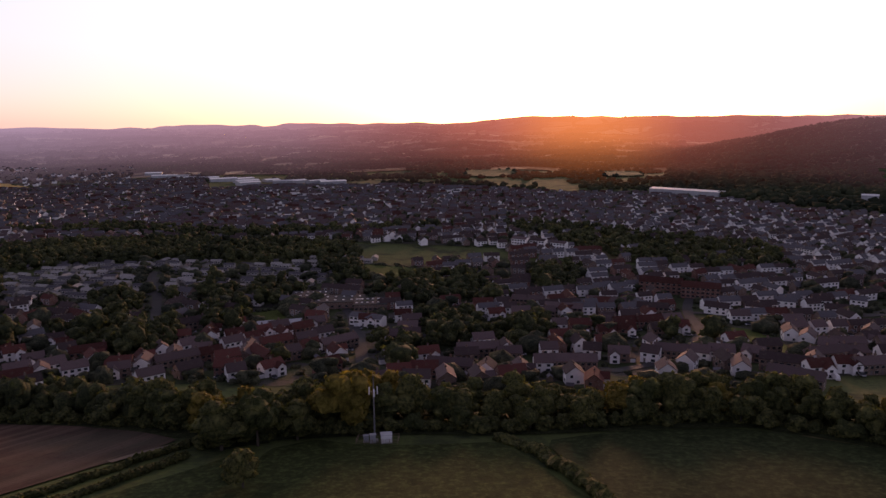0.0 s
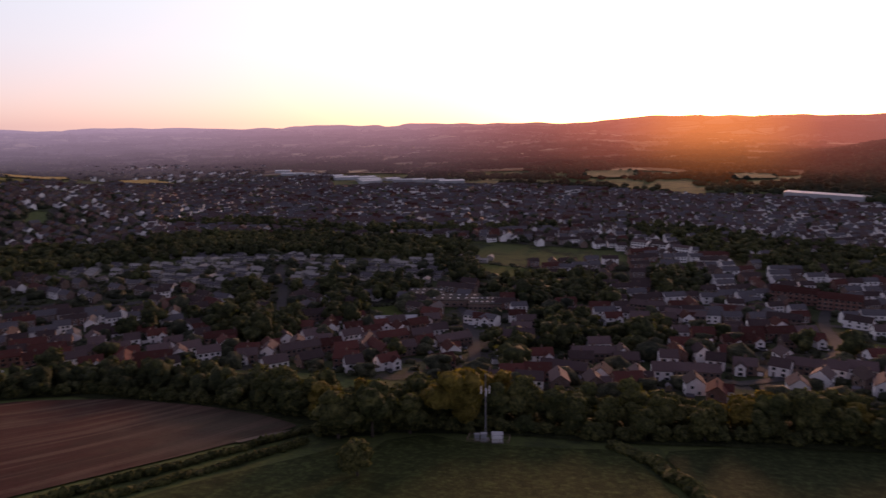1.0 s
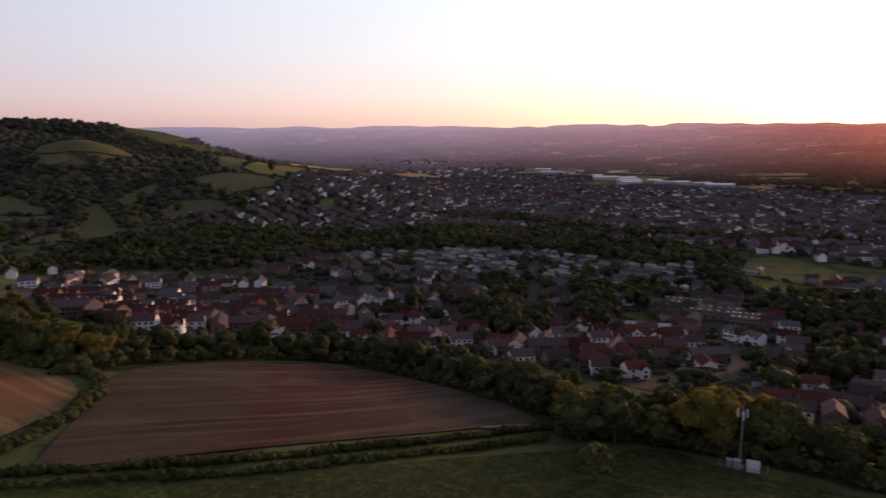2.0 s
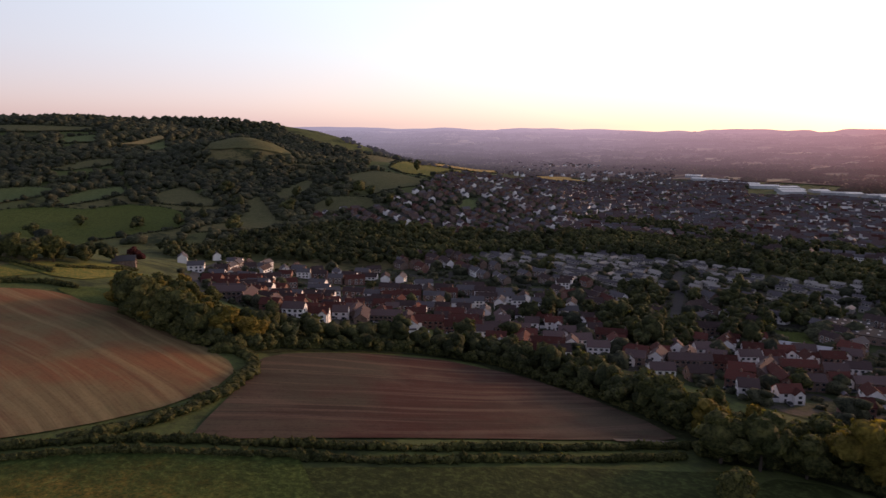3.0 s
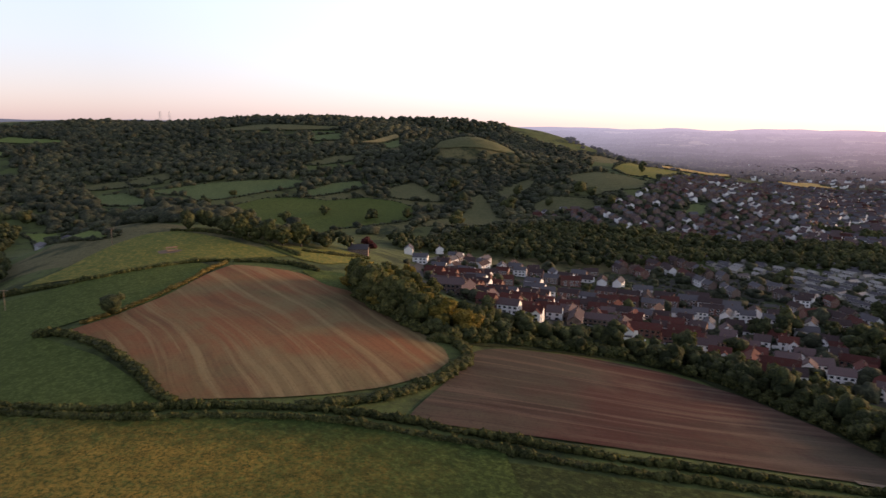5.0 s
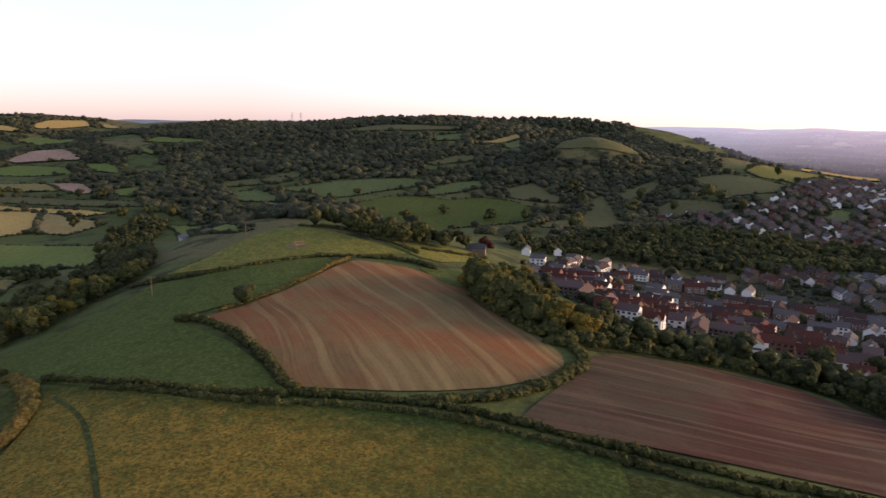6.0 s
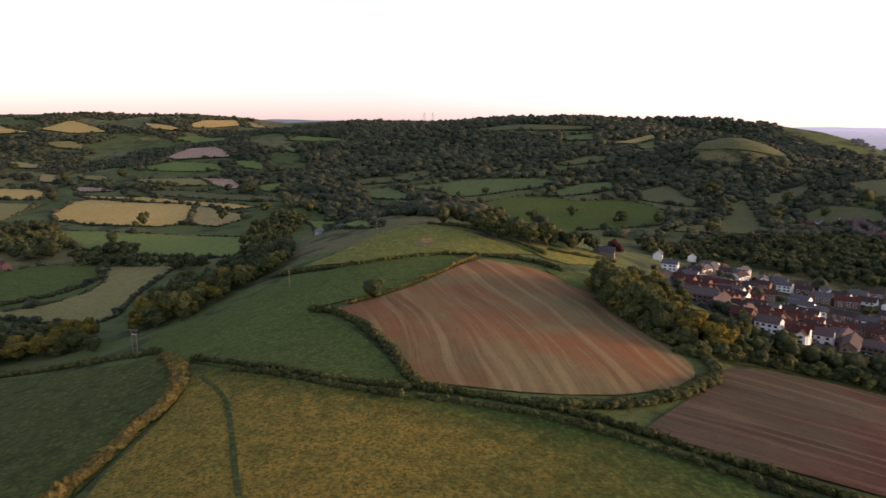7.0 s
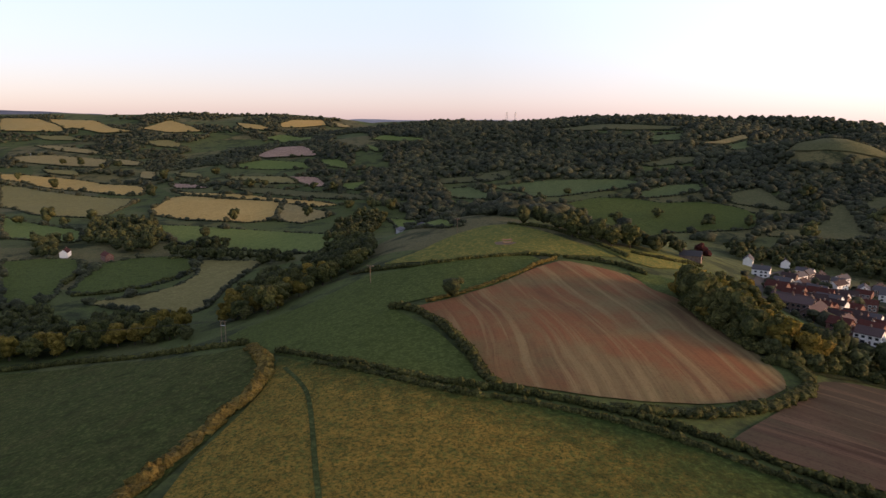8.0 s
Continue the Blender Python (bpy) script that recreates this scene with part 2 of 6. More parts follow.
def land_material():
    """Open country: a patchwork of dull grass, crops and scrub."""
    m, nt, b = material("open_country", 0.95)
    b.inputs["Specular IOR Level"].default_value = 0.08
    v = texture_space(nt)
    warp = node(nt, "ShaderNodeTexNoise", Scale=0.006, Detail=2.0)
    nt.links.new(v, warp.inputs["Vector"])
    shifted = nt.nodes.new("ShaderNodeVectorMath")
    shifted.operation = "MULTIPLY_ADD"
    nt.links.new(warp.outputs["Color"], shifted.inputs[0])
    shifted.inputs[1].default_value = (90, 90, 0)
    nt.links.new(v, shifted.inputs[2])
    cells = node(nt, "ShaderNodeTexVoronoi", Scale=0.0055)
    cells.voronoi_dimensions = "2D"
    nt.links.new(shifted.outputs[0], cells.inputs["Vector"])
    split = nt.nodes.new("ShaderNodeSeparateColor")
    nt.links.new(cells.outputs["Color"], split.inputs[0])
    col = ramp(nt, split.outputs[0], [(0.0, (0.075, 0.105, 0.032)), (0.4, (0.095, 0.125, 0.04)), (0.65, (0.115, 0.13, 0.05)), (0.85, (0.19, 0.165, 0.075)), (1.0, (0.14, 0.13, 0.062))])
    scrub = noise_tex(nt, v, 0.03, 5, 0.7)
    col = mix(nt, grey_ramp(nt, scrub, 0.5, 0.62), col, (0.028, 0.04, 0.018))
    fine = noise_tex(nt, v, 0.5, 4, 0.7)
    col = mix(nt, grey_ramp(nt, fine, 0.4, 0.8), col, (0.05, 0.06, 0.028))
    nt.links.new(col, b.inputs["Base Color"])
    bump(nt, b, fine, 0.5, 0.5)
    return m


def garden_material():
    """Back gardens, drives and yards between the houses."""
    m, nt, b = material("gardens_and_yards", 0.95)
    b.inputs["Specular IOR Level"].default_value = 0.08
    v = texture_space(nt)
    cells = node(nt, "ShaderNodeTexVoronoi", Scale=0.07)
    cells.voronoi_dimensions = "2D"
    cells.distance = "CHEBYCHEV"
    nt.links.new(v, cells.inputs["Vector"])
    split = nt.nodes.new("ShaderNodeSeparateColor")
    nt.links.new(cells.outputs["Color"], split.inputs[0])
    col = ramp(nt, split.outputs[0], [(0.0, (0.03, 0.045, 0.02)), (0.4, (0.06, 0.08, 0.035)), (0.6, (0.075, 0.072, 0.06)), (0.8, (0.06, 0.058, 0.055)), (1.0, (0.085, 0.082, 0.08))])
    fine = noise_tex(nt, v, 0.4, 5, 0.75)
    col = mix(nt, grey_ramp(nt, fine, 0.48, 0.62), col, (0.028, 0.04, 0.018))
    nt.links.new(col, b.inputs["Base Color"])
    bump(nt, b, fine, 0.6, 0.4)
    return m


LAND = land_material()
GARDENS = garden_material()
FIELD_LOOK = {
    "stubble": (stubble_material("west_stubble", (0.115, 0.062, 0.036), (0.20, 0.15, 0.073), radians(-87), (0.225, 0.108, 0.052), 11.5, (-260, 70), -0.0008, 0.51, 0.04), "harvested field of straw stubble and reddish bare earth"),
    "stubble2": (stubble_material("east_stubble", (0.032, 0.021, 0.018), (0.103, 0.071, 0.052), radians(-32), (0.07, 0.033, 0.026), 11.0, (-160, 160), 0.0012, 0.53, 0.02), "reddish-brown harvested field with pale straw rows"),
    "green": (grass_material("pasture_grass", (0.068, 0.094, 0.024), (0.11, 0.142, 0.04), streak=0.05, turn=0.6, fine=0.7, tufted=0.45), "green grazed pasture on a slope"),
    # pasture green paled in its colour for the haze of distance
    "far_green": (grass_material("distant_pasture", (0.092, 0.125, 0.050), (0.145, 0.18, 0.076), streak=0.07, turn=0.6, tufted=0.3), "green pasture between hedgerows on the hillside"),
    # gold drifts put the low sun's tint into the grass colour
    "greengold": (grass_material("dry_hill_grass", (0.105, 0.135, 0.034), (0.30, 0.225, 0.055), streak=0.06, turn=1.2, tufted=0.3), "hill pasture of green and straw-coloured grass, low sun painted in gold"),
    "gold": (grass_material("ripe_hay", (0.41, 0.295, 0.10), (0.52, 0.38, 0.15), streak=0.1, turn=1.0, tufted=0.4), "golden hay field bounded by hedges"),
    "straw": (grass_material("straw_grass", (0.25, 0.21, 0.095), (0.34, 0.28, 0.13), streak=0.1, turn=1.3, tufted=0.4), "pale straw-coloured mown field"),
    "olive": (grass_material("rough_grass", (0.10, 0.108, 0.05), (0.16, 0.155, 0.076), tufted=0.4), "rough olive-green grazing land"),
    # lighter versions of the far green and olive looks, for the west upland
    "west_green": (grass_material("upland_pasture", (0.115, 0.16, 0.045), (0.18, 0.22, 0.066), streak=0.1, turn=1.2, tufted=0.3), "lighter green pasture between hedges"),
    "west_olive": (grass_material("dry_pasture", (0.19, 0.175, 0.068), (0.27, 0.24, 0.098), streak=0.1, turn=1.0, tufted=0.3), "lighter olive-green pasture on the upland"),
    "pink": (grass_material("bare_soil", (0.32, 0.21, 0.16), (0.44, 0.31, 0.24), streak=0.3), "bare pinkish-brown ploughed field"),
    "meadow": (grass_material("flower_meadow", (0.042, 0.066, 0.017), (0.075, 0.105, 0.026), (0.44, 0.26, 0.05), 1.0, big=0.03, fine=0.6, tufted=0.8, bounds=(((-257, -43), (0.785, -0.618), 0, 22), ((-135, 90), (-0.618, -0.785), 0, 75))), "meadow of long grass with drifts of yellow flowers"),
    "left": (grass_material("long_grass", (0.046, 0.068, 0.017), (0.078, 0.10, 0.026), (0.14, 0.12, 0.045), 0.45, fine=0.45), "long-grass field sloping to the stream"),
    "mastfield": (grass_material("short_grass", (0.036, 0.05, 0.016), (0.056, 0.074, 0.022)), "dark green pasture below the mast"),
    "eastfield": (grass_material("cropped_grass", (0.029, 0.042, 0.016), (0.044, 0.06, 0.022)), "dark green pasture beside the tree belt"),
}
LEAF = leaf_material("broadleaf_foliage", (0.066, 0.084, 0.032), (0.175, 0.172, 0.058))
# yellow of the low sun painted into the leaves of some trees
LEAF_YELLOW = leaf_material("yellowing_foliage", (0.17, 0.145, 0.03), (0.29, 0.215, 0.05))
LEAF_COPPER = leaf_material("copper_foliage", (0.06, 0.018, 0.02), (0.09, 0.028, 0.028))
# lighter and bluer than near leaves: distance haze put into the colour
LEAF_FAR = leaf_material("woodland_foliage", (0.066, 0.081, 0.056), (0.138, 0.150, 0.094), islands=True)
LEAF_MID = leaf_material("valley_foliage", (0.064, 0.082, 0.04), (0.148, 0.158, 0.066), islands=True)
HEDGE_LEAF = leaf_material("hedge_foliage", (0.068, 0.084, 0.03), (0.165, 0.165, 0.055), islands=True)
# golden leaf colour that puts the low sun's warmth into a hedge
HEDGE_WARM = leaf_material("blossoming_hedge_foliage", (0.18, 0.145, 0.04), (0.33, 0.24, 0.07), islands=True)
BARK = plain_material("bark", (0.07, 0.055, 0.04), 0.95, 0.4)
WHITE_WALL = plain_material("white_render", (0.86, 0.85, 0.84), 0.8, 0.1, vary=0.05)
BEIGE_WALL = plain_material("beige_cladding", (0.36, 0.34, 0.31), 0.9, 0.3)
BRICK = brick_material("brown_brick", (0.15, 0.095, 0.078), (0.20, 0.13, 0.10))
RED_BRICK = brick_material("red_brick", (0.17, 0.07, 0.052), (0.22, 0.10, 0.075))
ROOF_BROWN = roof_material("brown_roof_tiles", (0.125, 0.09, 0.09), 0.45)
ROOF_RED = roof_material("red_roof_tiles", (0.12, 0.045, 0.037), 0.4)
ROOF_GREY = roof_material("slate_roof", (0.155, 0.15, 0.165), 0.5)
WINDOW_FRAME = plain_material("white_window_frame", (0.75, 0.75, 0.74), 0.5, 0.1)
PANE = plain_material("window_glass", (0.03, 0.035, 0.04), 0.08, 0.05)
DOOR_PAINT = plain_material("door_paint", (0.12, 0.10, 0.10), 0.5, 0.2, vary=0.5)
ASPHALT = plain_material("asphalt", (0.07, 0.07, 0.072), 0.9, 0.3, 0.6)
CONCRETE = plain_material("concrete", (0.32, 0.31, 0.29), 0.9, 0.3)
DARK_CABLE = plain_material("dark_cable", (0.05, 0.05, 0.05), 0.7, 0.1)
STEEL = plain_material("galvanised_steel", (0.38, 0.39, 0.40), 0.45, 0.2, metal=0.7)
WHITE_METAL = plain_material("white_sheet_metal", (0.72, 0.73, 0.74), 0.5, 0.15)
GREY_METAL = plain_material("grey_sheet_metal", (0.38, 0.40, 0.43), 0.5, 0.2, vary=0.3)
TIMBER = plain_material("weathered_timber", (0.24, 0.18, 0.12), 0.9, 0.4)
CAR_PAINT = plain_material("car_paint", (0.35, 0.36, 0.38), 0.3, 0.05, vary=0.9)
VAN_PAINT = plain_material("white_van_paint", (0.75, 0.75, 0.75), 0.35, 0.08)
RUBBER = plain_material("tyre_rubber", (0.02, 0.02, 0.02), 0.9, 0.2)
EARTH = plain_material("trodden_earth", (0.16, 0.12, 0.085), 0.95, 0.4, 0.4)
TRACK = grass_material("trodden_grass", (0.058, 0.078, 0.025), (0.088, 0.108, 0.036))


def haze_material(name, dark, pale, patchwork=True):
    """Far country: a patchwork of fields with evening haze painted as emission, lilac with distance and orange under
    the sun.
    """
    m, nt, b = material(name, 1.0)
    b.inputs["Specular IOR Level"].default_value = 0.05
    v = texture_space(nt)
    drift = noise_tex(nt, v, 0.004, 5, 0.65)
    if patchwork:
        warp = node(nt, "ShaderNodeTexNoise", Scale=0.003, Detail=2.0)
        nt.links.new(v, warp.inputs["Vector"])
        shifted = nt.nodes.new("ShaderNodeVectorMath")
        shifted.operation = "MULTIPLY_ADD"
        nt.links.new(warp.outputs["Color"], shifted.inputs[0])
        shifted.inputs[1].default_value = (160, 160, 0)
        nt.links.new(v, shifted.inputs[2])
        cells = node(nt, "ShaderNodeTexVoronoi", Scale=0.0062, Randomness=0.9)
        cells.voronoi_dimensions = "2D"
        nt.links.new(shifted.outputs[0], cells.inputs["Vector"])
        split = nt.nodes.new("ShaderNodeSeparateColor")
        nt.links.new(cells.outputs["Color"], split.inputs[0])
        col = ramp(nt, split.outputs[0], [(0.0, dark), (0.45, tuple(1.5 * c for c in dark)), (0.7, tuple(0.6 * p + 0.4 * d for p, d in zip(pale, dark))), (0.9, pale), (1.0, tuple(1.7 * c for c in pale))])
        rim = node(nt, "ShaderNodeTexVoronoi", Scale=0.0062, Randomness=0.9)
        rim.voronoi_dimensions, rim.feature = "2D", "DISTANCE_TO_EDGE"
        nt.links.new(shifted.outputs[0], rim.inputs["Vector"])
        col = mix(nt, grey_ramp(nt, rim.outputs["Distance"], 0.05, 0.09), tuple(0.5 * c for c in dark), col)
        col = mix(nt, grey_ramp(nt, drift, 0.5, 0.58), col, tuple(0.6 * c for c in dark))
    else:
        col = mix(nt, grey_ramp(nt, drift, 0.4, 0.6), dark, pale)
    nt.links.new(col, b.inputs["Base Color"])
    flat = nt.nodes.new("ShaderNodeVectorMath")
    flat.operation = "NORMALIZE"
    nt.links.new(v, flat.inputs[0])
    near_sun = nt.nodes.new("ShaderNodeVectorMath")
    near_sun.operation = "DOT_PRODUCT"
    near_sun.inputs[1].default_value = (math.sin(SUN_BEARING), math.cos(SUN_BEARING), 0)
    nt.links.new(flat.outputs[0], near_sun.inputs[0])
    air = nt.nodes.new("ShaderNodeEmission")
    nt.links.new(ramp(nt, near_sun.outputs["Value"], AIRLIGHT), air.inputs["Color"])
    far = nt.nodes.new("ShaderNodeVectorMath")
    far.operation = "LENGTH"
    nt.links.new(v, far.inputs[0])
    # the share of painted haze glow: 1 - exp(-((distance - 1300 m) / 3600 m) to the power of 1.4)
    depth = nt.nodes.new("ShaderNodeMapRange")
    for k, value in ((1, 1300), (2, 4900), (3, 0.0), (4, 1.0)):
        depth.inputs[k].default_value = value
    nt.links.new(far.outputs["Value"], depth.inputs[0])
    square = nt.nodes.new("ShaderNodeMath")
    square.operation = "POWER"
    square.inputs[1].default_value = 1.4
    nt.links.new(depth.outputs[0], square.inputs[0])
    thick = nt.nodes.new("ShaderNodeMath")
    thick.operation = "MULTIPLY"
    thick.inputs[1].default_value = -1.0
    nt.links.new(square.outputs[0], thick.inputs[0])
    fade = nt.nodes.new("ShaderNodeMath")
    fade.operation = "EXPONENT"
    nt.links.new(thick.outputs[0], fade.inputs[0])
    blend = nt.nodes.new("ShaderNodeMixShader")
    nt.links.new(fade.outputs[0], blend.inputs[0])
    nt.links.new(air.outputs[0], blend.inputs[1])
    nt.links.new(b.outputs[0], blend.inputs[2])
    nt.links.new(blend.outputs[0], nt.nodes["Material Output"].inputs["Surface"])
    return m


# emitted haze colour by cosine to the sun: lilac away, orange near it
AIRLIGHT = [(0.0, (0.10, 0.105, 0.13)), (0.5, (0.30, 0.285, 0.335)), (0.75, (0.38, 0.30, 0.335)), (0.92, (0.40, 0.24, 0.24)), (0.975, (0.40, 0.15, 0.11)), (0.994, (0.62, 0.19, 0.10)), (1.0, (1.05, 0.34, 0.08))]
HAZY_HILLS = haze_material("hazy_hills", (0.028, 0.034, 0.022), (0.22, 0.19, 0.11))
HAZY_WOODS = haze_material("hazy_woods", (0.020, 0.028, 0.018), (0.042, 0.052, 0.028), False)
# dark greens that hold the shade of the tree belts
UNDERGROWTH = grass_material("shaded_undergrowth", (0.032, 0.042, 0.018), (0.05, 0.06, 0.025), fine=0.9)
ASPHALT.node_tree.nodes["Principled BSDF"].inputs["Specular IOR Level"].default_value = 0.08
DARK_STEEL = plain_material("dull_painted_steel", (0.17, 0.17, 0.17), 0.7, 0.25)


# ---- relief: heights of the land in metres, the camera hovers over the origin ----
def smooth(e):
    e = np.clip(e, 0.0, 1.0)
    return e * e * (3 - 2 * e)


def ridge(x, y, ax, ay, bx, by, ha, hb, reach, flat=0.0):
    """A long hill along the line a-b, ha and hb high at its ends, sloping off over reach metres."""
    dx, dy = bx - ax, by - ay
    s = np.clip(((x - ax) * dx + (y - ay) * dy) / (dx * dx + dy * dy), 0, 1)
    d = np.hypot(x - ax - s * dx, y - ay - s * dy)
    return (ha + s * (hb - ha)) * smooth(1 - np.maximum(d - flat, 0) / reach)


def waves(x, y, size, seed):
    """Gentle folds, about -1 to 1."""
    k = 2 * math.pi / size
    a = np.sin(k * x + seed) * np.cos(0.83 * k * y + 1.7 * seed)
    b = np.sin(0.57 * k * (x + y) + 2.3 * seed) * np.cos(0.71 * k * (x - y) + seed)
    return 0.5 * (a + b)


def home_hill(x, y):
    """The hill of fields under the camera: a ridge that runs out to the west."""
    s, v = -0.985 * x + 0.174 * y, 0.174 * x + 0.985 * y
    along = 45 + 15 * smooth((s - 150) / 330)
    along = along * (1 - smooth((s - 500) / 330))
    w = np.where(v > 0, 290 - 0.30 * np.clip(s, -100, 400), 215 - 0.18 * np.clip(s, -100, 400))
    return along * np.exp(-np.abs(v / w) ** 2.4)


def relief(x, y):
    x, y = np.asarray(x, float), np.asarray(y, float)
    r = np.hypot(x, y)
    z = -27 + home_hill(x, y)
    z = z + 4 * waves(x, y, 900, 1.0) * smooth((r - 350) / 500)
    hills = [
        ridge(x, y, -1500, 1040, -1700, 620, 116, 130, 520),
        ridge(x, y, -1500, 1000, -880, 850, 112, 50, 430),
        ridge(x, y, -1700, 620, -1900, 300, 128, 118, 1150, 20),
        ridge(x, y, -1900, 300, -2900, 60, 118, 116, 1150, 40),
        ridge(x, y, -2500, -480, -2900, -1900, 142, 146, 1300, 40),
        ridge(x, y, 1500, 2050, 2600, 1750, 128, 152, 900, 60),
        ridge(x, y, 640, 4560, 2300, 4000, 124, 124, 1200, 40),
        ridge(x, y, -60, 4750, 640, 4640, 90, 102, 1500, 20),
        ridge(x, y, -1150, 4800, -60, 4750, 76, 84, 2300, 10),
        ridge(x, y, -1020, 4830, -300, 4840, 96, 92, 260, 10),
        ridge(x, y, -1750, 4560, -1250, 4700, 92, 90, 240, 10),
        ridge(x, y, -2600, 4130, -1150, 4800, 74, 76, 2300, 20),
        ridge(x, y, -2900, 3900, -2100, 4330, 88, 84, 300, 10),
        ridge(x, y, -3900, 2950, -2600, 4130, 76, 74, 2300, 20),
        ridge(x, y, -3950, 2900, -3050, 3850, 94, 86, 380, 10),
        ridge(x, y, -4400, 1500, -3900, 2950, 110, 80, 1500, 20),
        ridge(x, y, -4600, -400, -4400, 1500, 124, 116, 900, 40),
    ]
    top = hills[0]
    for h in hills[1:]:
        top = np.maximum(top, h) + 0.04 * np.minimum(top, h)
    knoll = 42 * np.exp(-(((x + 1060) / 98) ** 2 + ((y - 690) / 98) ** 2))
    z = z + top * (1 + 0.05 * waves(x, y, 520, 2.0)) + knoll
    return z + (0.6 + 9 * smooth((r - 500) / 900)) * 0.35 * waves(x, y, 310, 4.0)


